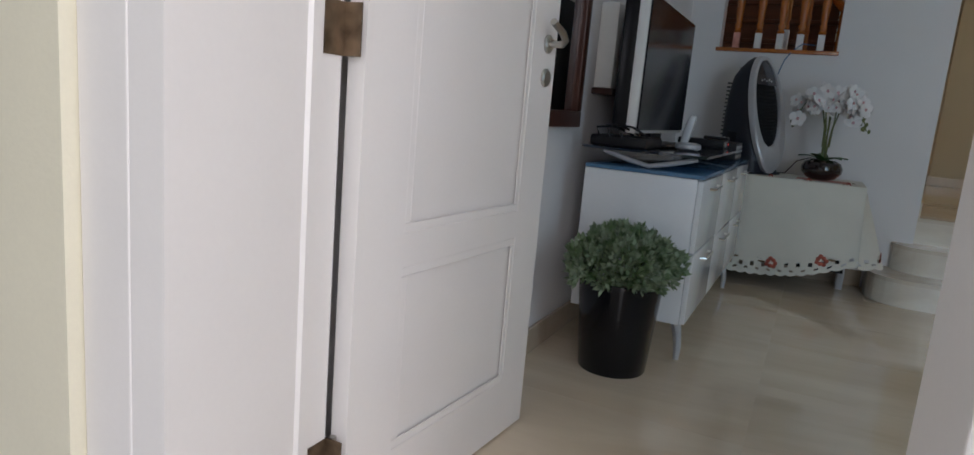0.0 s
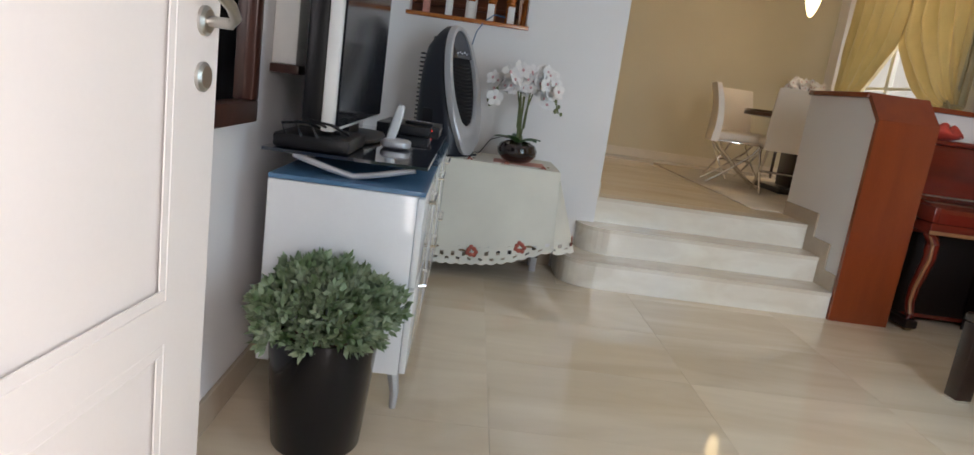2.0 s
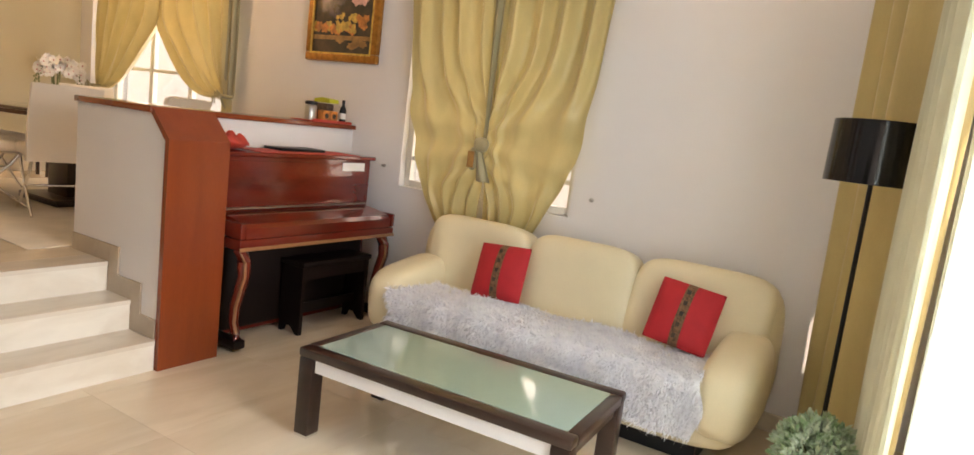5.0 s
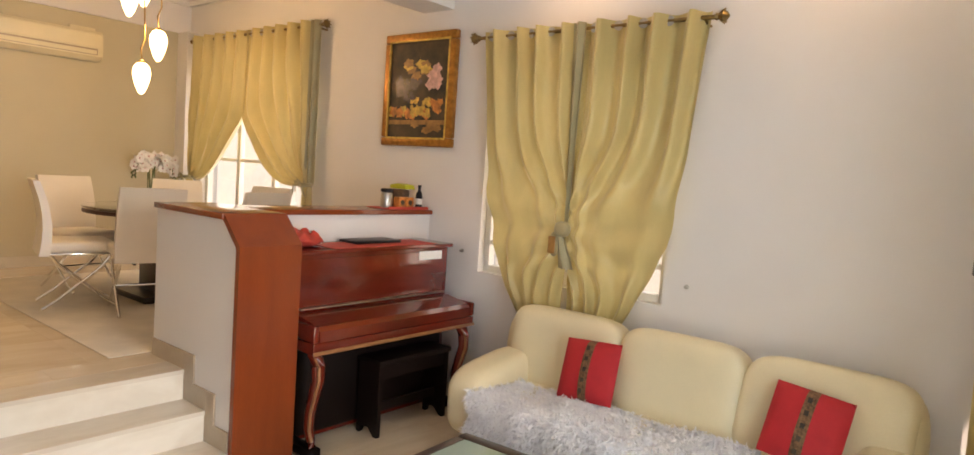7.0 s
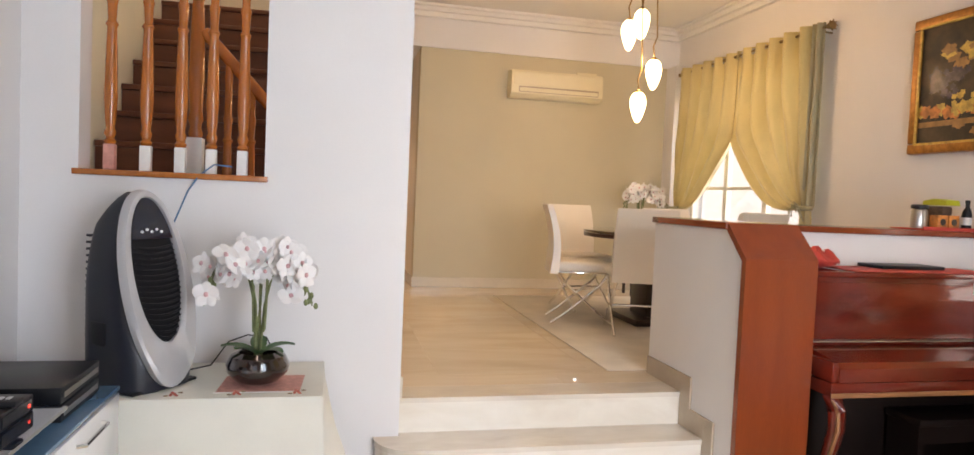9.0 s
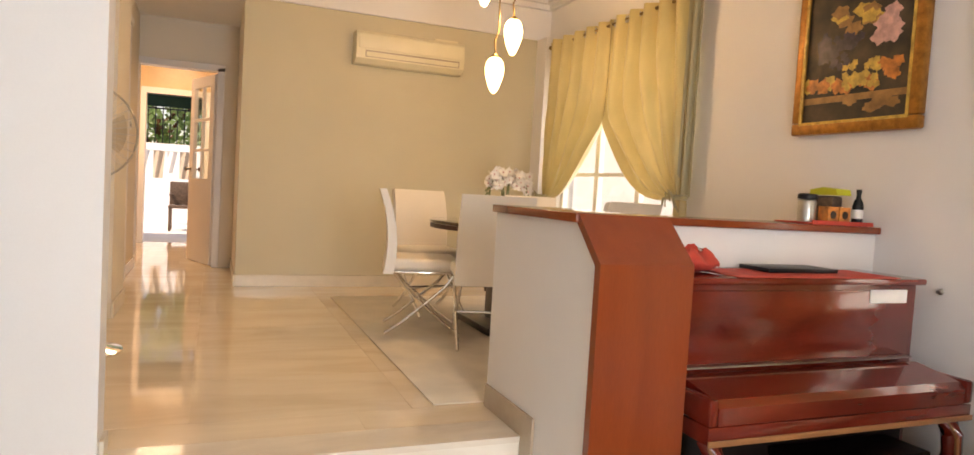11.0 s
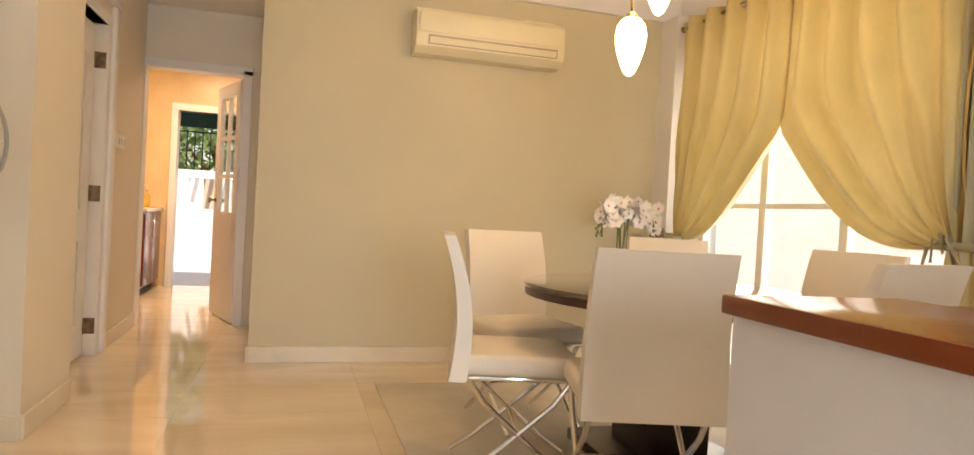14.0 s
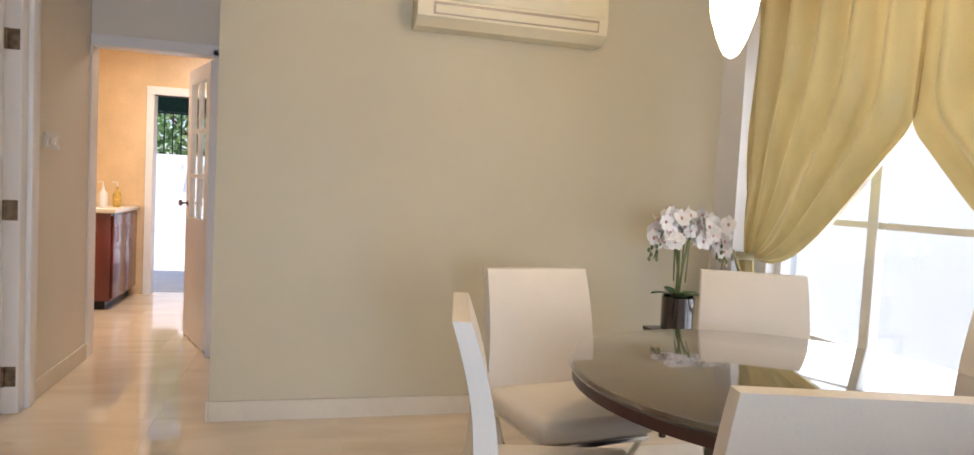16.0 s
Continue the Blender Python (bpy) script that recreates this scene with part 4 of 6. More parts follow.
bo = solo("bottle", lathe(bmesh.new(), [(0.026, 0), (0.027, 0.09), (0.022, 0.115), (0.011, 0.135), (0.011, 0.16), (0.013, 0.162), (0.013, 0.178)], (4.47, 5.570, 1.4175), 18), M_BLACK, "small black bottle with a white label", "bottle", (4.47, 5.570, 1.4175))
part("label_band", lathe(bmesh.new(), [(0.0275, 0.03), (0.0275, 0.075)], (4.47, 5.570, 1.4175), 18), M_PAPER, bo, "white paper label")

# ---- painting ----
pt = thing("painting", "still life of fruit and flowers in a gilt frame", "painting", (4.50, 5.685, 1.90))
PY0, PY1, PZ0, PZ1, PXX = 5.31, 6.08, 1.895, 2.775, XR - 0.002
for a in ((PY0, PY1, PZ0, PZ0 + 0.068), (PY0, PY1, PZ1 - 0.068, PZ1), (PY0, PY0 + 0.068, PZ0 + 0.068, PZ1 - 0.068), (PY1 - 0.068, PY1, PZ0 + 0.068, PZ1 - 0.068)):
    f_ = part("frame_rail", B(PXX - 0.05, PXX, a[0], a[1], a[2], a[3], bev=0.012), M_GOLD, pt, "gilded moulded frame")
for a in ((PY0 + 0.055, PY1 - 0.055, PZ0 + 0.055, PZ0 + 0.070), (PY0 + 0.055, PY1 - 0.055, PZ1 - 0.070, PZ1 - 0.055), (PY0 + 0.055, PY0 + 0.070, PZ0 + 0.070, PZ1 - 0.070), (PY1 - 0.070, PY1 - 0.055, PZ0 + 0.070, PZ1 - 0.070)):
    part("inner_slip", B(PXX - 0.053, PXX - 0.045, *a), M_YELLOW, pt, "bright gilt inner edge", smooth=False)
cv = part("canvas", B(PXX - 0.036, PXX - 0.02, PY0 + 0.062, PY1 - 0.062, PZ0 + 0.062, PZ1 - 0.062), M_PAINTG, pt, "dark varnished canvas", smooth=False)
rn = random.Random(5)


def dab(y, z, ry, rz, m_, nm):
    bm = bmesh.new()
    n = 14
    vs = []
    for i in range(n):
        k = 1 + 0.22 * math.sin(i * 2.3 + y * 50)
        vs.append(bm.verts.new((0, y + ry * k * math.cos(2 * math.pi * i / n), z + rz * k * math.sin(2 * math.pi * i / n))))
    f0 = bm.faces.new(vs)
    r = bmesh.ops.extrude_face_region(bm, geom=[f0])
    d = 0.0012 + 0.0010 * rn.random()
    bmesh.ops.translate(bm, verts=[v for v in r["geom"] if isinstance(v, bmesh.types.BMVert)], vec=(-d, 0, 0))
    bmesh.ops.translate(bm, verts=bm.verts, vec=(PXX - 0.0362, 0, 0))
    part(nm, bm, m_, cv)


part("painted_ledge", B(PXX - 0.0375, PXX - 0.0362, PY0 + 0.064, PY1 - 0.064, 2.065, 2.10), M_OCHRE, cv, "ochre table edge", smooth=False)
for i in range(9):
    dab(5.99 - 0.052 * i + 0.02 * rn.random(), 2.14 + 0.035 * rn.random(), 0.042, 0.040, M_ORANGE if i % 3 else M_YELLOW, "painted_peach")
for i in range(26):
    dab(5.56 + 0.20 * rn.random(), 2.13 + 0.13 * rn.random(), 0.019, 0.019, M_YELLOW, "painted_grape")
for i in range(30):
    dab(5.66 + 0.22 * rn.random(), 2.25 + 0.16 * rn.random(), 0.021, 0.021, M_GRAPE, "painted_grape")
for i in range(9):
    dab(5.47 + 0.13 * rn.random(), 2.37 + 0.13 * rn.random(), 0.048, 0.042, M_ROSE, "painted_rose")
for i in range(10):
    dab(5.60 + 0.22 * rn.random(), 2.39 + 0.16 * rn.random(), 0.052, 0.034, M_YELLOW if i % 2 else M_OCHRE, "painted_leaf")
for i in range(9):
    dab(5.46 + 0.26 * rn.random(), 2.00 + 0.07 * rn.random(), 0.040, 0.026, M_OCHRE, "painted_leaf")
for i in range(6):
    dab(5.44 + 0.10 * rn.random(), 2.16 + 0.10 * rn.random(), 0.034, 0.028, M_ORANGE, "painted_petal")
dab(5.90, 2.36, 0.045, 0.085, M_GRAPE, "painted_glass")

# ---- air conditioner ----
ac = thing("air_conditioner", "ivory split air conditioner on the olive wall", "air conditioner", (3.05, YA, 2.565))
AX0, AX1 = 2.56, 3.58
part("casing", prism(bmesh.new(), [(YA - 0.001, 2.565), (YA - 0.12, 2.565), (YA - 0.185, 2.605), (YA - 0.195, 2.685), (YA - 0.185, 2.815), (YA - 0.16, 2.850), (YA - 0.001, 2.850)], 0, AX0, AX1), M_IVORY, ac, smooth=False)
part("front_panel", B(AX0 + 0.02, AX1 - 0.02, YA - 0.203, YA - 0.19, 2.690, 2.820, bev=0.005), M_IVORY, ac)
# shade inside the outlet is given by a darker-coloured strip
part("outlet", prism(bmesh.new(), [(YA - 0.19, 2.680), (YA - 0.199, 2.675), (YA - 0.192, 2.620), (YA - 0.183, 2.615)], 0, AX0 + 0.08, AX1 - 0.05), M_SKIRT, ac, "air outlet strip coloured darker for its shade", smooth=False)
part("louvre", prism(bmesh.new(), [(YA - 0.206, 2.657), (YA - 0.202, 2.661), (YA - 0.192, 2.627), (YA - 0.196, 2.623)], 0, AX0 + 0.09, AX1 - 0.06), M_IVORY, ac, smooth=False)
part("conduit", B(AX1 - 0.25, AX1 - 0.02, YA - 0.04, YA - 0.001, 2.852, 2.895), M_IVORY, ac, smooth=False)

# ---- pendant ----
pd = thing("pendant_lamp", "cluster of four lit opal glass drops", "pendant lamp", (3.24, 7.55, HD))
part("ceiling_rose", lathe(bmesh.new(), [(0.11, -0.046), (0.11, -0.07), (0.09, -0.085)], (3.24, 7.55, HD), 24), M_CHROME, pd)
for i, (dx, dy, zb) in enumerate(((0.0, 0.03, 2.86), (-0.11, 0.03, 2.76), (0.10, -0.03, 2.44), (-0.03, -0.04, 2.16))):
    x, y = 3.24 + dx, 7.55 + dy
    part("cord", tube(bmesh.new(), [(3.24 + dx * 0.4, 7.55 + dy, HD - 0.08), (x, y, (HD + zb) / 2 + 0.3), (x + 0.018, y, zb + 0.44), (x - 0.012, y, zb + 0.36), (x, y, zb + 0.28)], 0.006, 6), M_BRASS, pd, "curled brass cord")
    part("collar", lathe(bmesh.new(), [(0.012, 0.275), (0.026, 0.262), (0.03, 0.25)], (x, y, zb), 14), M_BRASS, pd)
    part("shade", lathe(bmesh.new(), [(0.004, 0), (0.022, 0.012), (0.042, 0.055), (0.062, 0.12), (0.068, 0.17), (0.060, 0.215), (0.040, 0.243), (0.024, 0.25)], (x, y, zb), 20), M_BULB, pd, "glowing opal glass drop")
for x, y in ((4.15, 4.25), (4.15, 2.75), (2.4, 4.2)):
    d_ = thing("downlight", "round recessed ceiling downlight", "downlight", (x, y, HC), group="ceiling downlights")
    part("trim", lathe(bmesh.new(), [(0.062, -0.006), (0.05, -0.012), (0.045, -0.001)], (x, y, HC), 20), M_CHROME, d_)
    part("lens", lathe(bmesh.new(), [(0.040, -0.006), (0.040, -0.003)], (x, y, HC), 20), M_SPOT, d_, "lit lens")


# ---- dining chairs ----
def dining_chair():
    c = thing("dining_chair", "white leather dining chair with crossed chrome legs", "chair", (0, 0, 0), group="dining chairs round the table")
    part("seat", B(-0.225, 0.225, -0.20, 0.245, 0.42, 0.50, bev=0.028, seg=3), M_CHAIR, c)

    def back(u, v, s):
        z = 0.40 + 0.535 * v
        y = -0.215 + 0.035 * math.sin(v * math.pi * 0.9) - 0.065 * v ** 1.6
        t = 0.033 * (1 - 0.35 * v)
        return Vector(((u - 0.5) * (0.465 - 0.03 * v), y + s * t, z))
    bm = bmesh.new()
    n = 14
    rows = []
    for j in range(n + 1):
        v = j / n
        p = [back(0, v, -1), back(1, v, -1), back(1, v, 1), back(0, v, 1)]
        rows.append([bm.verts.new(q) for q in p])
    for a, b in zip(rows, rows[1:]):
        for i in range(4):
            bm.faces.new((a[i], a[(i + 1) % 4], b[(i + 1) % 4], b[i]))
    bm.faces.new(rows[0][::-1])
    bm.faces.new(rows[-1])
    es = [e for e in bm.edges if len(e.link_faces) == 2 and e.calc_face_angle(0) > 1.0]
    bmesh.ops.bevel(bm, geom=es, offset=0.026, segments=4, profile=0.5, affect='EDGES')
    part("backrest", bm, M_CHAIR, c, "tall curved white leather back")
    part("seat_frame", B(-0.205, 0.205, -0.20, 0.235, 0.402, 0.419, bev=0.004), M_CHROME, c)
    for s in (-1, 1):
        x = s * 0.19
        for a, b_ in ((-1, 1), (1, -1)):
            pts = [(x, a * 0.19 + 0.02, 0.40), (x * 1.0, a * 0.13 + 0.02, 0.315), (x, 0.02, 0.20), (x, b_ * 0.14 + 0.02, 0.08), (x, b_ * 0.24 + 0.02, 0.012)]
            part("leg", tube(bmesh.new(), pts, 0.011, 8), M_CHROME, c, "bent chrome leg")
    part("crossbar", tube(bmesh.new(), [(-0.19, 0.02, 0.20), (0.19, 0.02, 0.20)], 0.009, 8), M_CHROME, c)
    return c


def facing(x, y, tx, ty, turn=0):
    return pose(x, y, UP + 0.009, 0, 0, math.degrees(math.atan2(ty - y, tx - x)) - 90 + turn)


TX, TY = 3.43, 7.46
ch = dining_chair()
SEATS = ((2.72, 7.42, 3.5, 7.25), (2.99, 8.06, 3.10, 7.4), (3.02, 6.94, 3.17, 7.55), (3.83, 8.08, 3.53, 7.4), (4.14, 7.34, 3.5, 7.15), (3.72, 6.78, 3.6, 7.4))
ch.matrix_basis = facing(*SEATS[0])
for s_ in SEATS[1:]:
    copy_thing(ch, facing(*s_))

dt = thing("dining_table", "round dark brown glass dining table", "table", (TX, TY, UP + 0.009))
part("tabletop", lathe(bmesh.new(), [(0.605, 0.725), (0.62, 0.728), (0.625, 0.737), (0.62, 0.747), (0.61, 0.75)], (TX, TY, UP + 0.004), 72), M_TABTOP, dt, "dark reflective glass top")
part("rim", lathe(bmesh.new(), [(0.56, 0.69), (0.615, 0.695), (0.615, 0.7245), (0.56, 0.7245)], (TX, TY, UP + 0.004), 72), M_FRAMEW, dt, "dark red timber rim")
part("pedestal", B(TX - 0.15, TX + 0.15, TY - 0.15, TY + 0.15, UP + 0.06, UP + 0.695, bev=0.006), M_WENGE, dt)
part("base_plate", B(TX - 0.30, TX + 0.30, TY - 0.30, TY + 0.30, UP + 0.0095, UP + 0.06, bev=0.006), M_WENGE, dt)
solo("rug", B(2.36, 4.40, 5.89, 8.80, UP + 0.001, UP + 0.008, bev=0.003), M_RUG, "pale greyish flat rug under the dining table", "rug", (3.4, 7.4, UP))


# ---- orchids ----
def petal(bm, c, d, side, l, w):
    d, side = d.normalized(), side.normalized()
    nrm = d.cross(side).normalized()
    rows = []
    for t, k in ((0, 0.15), (0.3, 0.85), (0.65, 1.0), (0.9, 0.6), (1.0, 0.15)):
        p = c + d * l * t + nrm * 0.25 * l * (t - 0.4) ** 2
        rows.append((bm.verts.new(p - side * w * k), bm.verts.new(p + nrm * 0.06 * l), bm.verts.new(p + side * w * k)))
    for a, b in zip(rows, rows[1:]):
        bm.faces.new((a[0], a[1], b[1], b[0]))
        bm.faces.new((a[1], a[2], b[2], b[1]))


def blossom(bm, bm2, c, r, rnd):
    n = Vector((rnd.uniform(-0.7, 0.9), -1.0 + rnd.uniform(-0.1, 0.9), rnd.uniform(-0.3, 0.5))).normalized()
    a = n.cross(Vector((0, 0, 1))).normalized()
    b = a.cross(n)
    for k in range(5):
        g = math.pi / 2 + k * 2 * math.pi / 5 + rnd.uniform(-0.15, 0.15)
        d = math.cos(g) * a + math.sin(g) * b + 0.15 * n
        petal(bm, c, d, n.cross(d), r, r * (0.52 if k in (1, 4) else 0.36))
    superel(bm2, c + n * 0.006, (r * 0.17, r * 0.17, r * 0.20), 1, 1, 6, 5)


def orchid(x, y, z, top, spread, name, label, tall=False):
    rnd = random.Random(int(x * 100))
    o = thing(name, label, "potted orchid", (x, y, z))
    if tall:
        part("pot", lathe(bmesh.new(), [(0.075, 0), (0.085, 0.01), (0.088, 0.18), (0.08, 0.185), (0.076, 0.15)], (x, y, z), 24), M_VASE, o, "dark glazed cylinder pot")
        zr = z + 0.16
    else:
        part("pot", lathe(bmesh.new(), [(0.045, 0), (0.085, 0.015), (0.118, 0.05), (0.122, 0.08), (0.105, 0.115), (0.075, 0.128), (0.07, 0.118), (0.072, 0.105)], (x, y, z), 28), M_VASE, o, "squat dark brown glazed bowl")
        zr = z + 0.11
    bs, bp, bc, bb, bl = (bmesh.new() for _ in range(5))
    for k in range(5):
        a = k * 1.26 + 0.4
        L_ = [(x, y, zr), (x + 0.07 * math.cos(a), y + 0.07 * math.sin(a), zr + 0.05), (x + 0.15 * math.cos(a), y + 0.13 * math.sin(a), zr + 0.03 + 0.02 * (k % 2))]
        P = [Vector(p) for p in L_]
        d = (P[2] - P[0]).normalized()
        sd_ = d.cross(Vector((0, 0, 1))).normalized()
        rows = []
        for t in [i / 6 for i in range(7)]:
            q = P[0] * (1 - t) ** 2 + P[1] * 2 * t * (1 - t) + P[2] * t * t
            w = 0.033 * math.sin(math.pi * (0.08 + 0.9 * t)) ** 0.7
            rows.append((bl.verts.new(q - sd_ * w + Vector((0, 0, 0.008))), bl.verts.new(q), bl.verts.new(q + sd_ * w + Vector((0, 0, 0.008)))))
        for r0, r1 in zip(rows, rows[1:]):
            bl.faces.new((r0[0], r0[1], r1[1], r1[0]))
            bl.faces.new((r0[1], r0[2], r1[2], r1[1]))
    for k in range(6):
        ph = rnd.uniform(0, 6.28)
        tube(bs, [(x + 0.015 * math.cos(k), y + 0.015 * math.sin(k), zr - 0.02), (x + 0.02 * math.cos(ph), y + 0.02 * math.sin(ph), zr + (top - zr) * 0.5), (x + 0.05 * math.cos(ph), y + 0.05 * math.sin(ph), zr + (top - zr) * 0.8)], 0.006, 6, 0.004)
    for s in (-1, 1):
        for q in range(2):
            yy = y + 0.05 * (q - 0.5)
            arc = [Vector((x + s * 0.02, yy, zr + 0.1)), Vector((x + s * 0.03, yy, top - 0.04)), Vector((x + s * spread * 0.45, yy - 0.03, top + 0.02 - 0.03 * q)), Vector((x + s * spread * 0.85, yy - 0.06, top - 0.07)), Vector((x + s * spread * 1.08, yy - 0.07, top - 0.20))]
            tube(bs, arc, 0.004, 6, 0.0025)
            for i in range(22):
                t = 0.95 + 2.4 * i / 21
                k = min(3, int(t))
                p = arc[k].lerp(arc[k + 1], t - k)
                p = p + Vector((rnd.uniform(-0.075, 0.05) * s, rnd.uniform(-0.07, 0.04), rnd.uniform(-0.065, 0.05)))
                blossom(bp, bc, p, rnd.uniform(0.040, 0.054), rnd)
            for i in range(5):
                p = arc[3].lerp(arc[4], 0.35 + 0.16 * i) + Vector((rnd.uniform(-0.02, 0.02), 0, rnd.uniform(-0.01, 0.01)))
                superel(bb, p, (0.009, 0.009, 0.013), 1, 1, 8, 6)
    part("stems", bs, M_STEM, o)["kind"] = "stuff"
    part("blossoms", bp, M_PETAL, o, "white blossoms")["kind"] = "stuff"
    part("blossom_centres", bc, M_PINK, o, "pink blossom centres")["kind"] = "stuff"
    part("buds", bb, M_STEM, o)["kind"] = "stuff"
    part("leaves", bl, M_GREEN, o, "dark green strap leaves")


orchid(0.50, 5.06, 0.708, 1.235, 0.19, "orchid", "white orchid in a squat dark brown bowl on the cloth")
orchid(4.00, 9.02, 1.055, 1.64, 0.20, "orchid", "white orchid in a dark pot in the corner", tall=True)
st = thing("plant_stand", "slim dark timber plant stand in the corner", "plant stand", (4.00, 9.02, UP))
part("top", B(3.87, 4.13, 8.89, 9.15, 1.030, 1.054, bev=0.004), M_WENGE, st)
for sx in (-1, 1):
    for sy in (-1, 1):
        part("leg", B(4.00 + sx * 0.10 - 0.014, 4.00 + sx * 0.10 + 0.014, 9.02 + sy * 0.10 - 0.014, 9.02 + sy * 0.10 + 0.014, UP, 1.0295, bev=0.003), M_WENGE, st)

# ---- sofa ----
so = thing("sofa", "cream leather three-seat sofa with rounded arms", "sofa", (4.08, 3.28, 0))
SY0, SY1 = 2.10, 4.46
part("base", superel(bmesh.new(), (4.06, 3.28, 0.235), (0.37, 1.12, 0.155), 0.25, 0.4, 40, 14), M_LEATHER, so)
part("plinth", B(3.80, 4.36, 2.35, 4.22, 0.0, 0.085), M_BLACK, so, "black plinth", smooth=False)
for i in range(3):
    y = 2.56 + 0.72 * i
    part("seat_cushion", superel(bmesh.new(), (3.97, y, 0.39), (0.30, 0.362, 0.075), 0.28, 0.5, 36, 12), M_LEATHER, so)
    bm = superel(bmesh.new(), (4.29, y, 0.625), (0.135, 0.395 if i != 1 else 0.362, 0.285), 0.35, 0.42, 40, 18, m=pose(0, 0, 0, 0, 12, 0).to_3x3())
    for v in bm.verts:
        v.co.y += (y - 3.28) * 0.10 * max(0, (v.co.z - 0.5))
        d = min(math.hypot(v.co.y - yb, v.co.z - 0.66) for yb in (y - 0.17, y, y + 0.17))
        if v.co.x < 4.29:
            v.co.x += 0.018 * math.exp(-(d / 0.045) ** 2)
    bk = part("back_cushion", bm, M_LEATHER, so, "plump tufted back cushion")
    for yb in (y - 0.17, y, y + 0.17):
        part("button", superel(bmesh.new(), (4.185, yb, 0.66), (0.008, 0.012, 0.012), 1, 1, 8, 6), M_LEATHER, bk)
for y, s in ((2.25, -1), (4.33, 1)):
    bm = superel(bmesh.new(), (3.98, y, 0.36), (0.34, 0.145, 0.20), 0.55, 0.55, 40, 18)
    for v in bm.verts:
        k = (v.co.x - 3.64) / 0.68
        v.co.z += 0.10 * k * max(0, (v.co.z - 0.30) / 0.26)
        v.co.y += s * 0.05 * (1 - k) * (v.co.z - 0.3)
    part("arm", bm, M_LEATHER, so, "rounded padded arm")
    part("back_wing", superel(bmesh.new(), (4.33, y + s * 0.005, 0.50), (0.13, 0.13, 0.35), 0.6, 0.6, 24, 14), M_LEATHER, so)

# shaggy throw
rf = random.Random(11)


def throw_at(u, v):
    y = 2.33 + 1.93 * u
    s = v * 0.72
    if s < 0.38:
        x, z = 4.06 - s, 0.475 + 0.012 * math.sin(9 * y)
    else:
        k = s - 0.38
        a = min(k / 0.06, math.pi / 2)
        x, z = 3.68 - 0.05 * math.sin(a), 0.475 - 0.06 * (1 - math.cos(a)) - max(0, k - 0.094) * (0.75 if y > 2.7 else 1.0)
    return Vector((x - 0.012 * math.sin(23 * y) * v, y + 0.02 * math.sin(14 * v), z))


tw = thing("fur_throw", "shaggy white and grey fur throw over the sofa seat", "throw", (3.85, 3.35, 0.4))
part("backing", grid(bmesh.new(), throw_at, 60, 26), M_FUR, tw)
vs, fs = [], []
for k in range(17000):
    u, v = rf.random(), rf.random()
    p = throw_at(u, v)
    e = 0.004
    n = (throw_at(min(1, u + e), v) - p).cross(throw_at(u, min(1, v + e)) - p)
    if n.length < 1e-9:
        continue
    n.normalize()
    if n.x > 0 and abs(n.x) > abs(n.z):
        n = -n
    if n.z < 0 and abs(n.z) > abs(n.x):
        n = -n
    t = Vector((rf.gauss(-0.35, 0.5), rf.gauss(0, 0.6), rf.gauss(-0.35, 0.4)))
    d = (n * 0.75 + t).normalized()
    if d.dot(n) < 0.15:
        d = (d + n * 0.5).normalized()
    sd = d.cross(Vector((rf.gauss(0, 1), rf.gauss(0, 1), rf.gauss(0, 1)))).normalized()
    l, w = rf.uniform(0.022, 0.044), rf.uniform(0.002, 0.0042)
    m_ = p + d * l * 0.55 + n * 0.004
    i = len(vs)
    vs += [p - sd * w, p + sd * w, m_ + sd * w * 0.9, m_ - sd * w * 0.9, p + d * l - Vector((0, 0, 0.008)) + n * 0.002]
    fs += [(i, i + 1, i + 2, i + 3), (i + 3, i + 2, i + 4)]
me = bpy.data.meshes.new("pile")
me.from_pydata([v - tw.location for v in vs], [], fs)
me.materials.append(M_FUR)
pl = new("pile", me)
pl.parent = tw
tagged(pl, "long shaggy pile", kind="stuff")


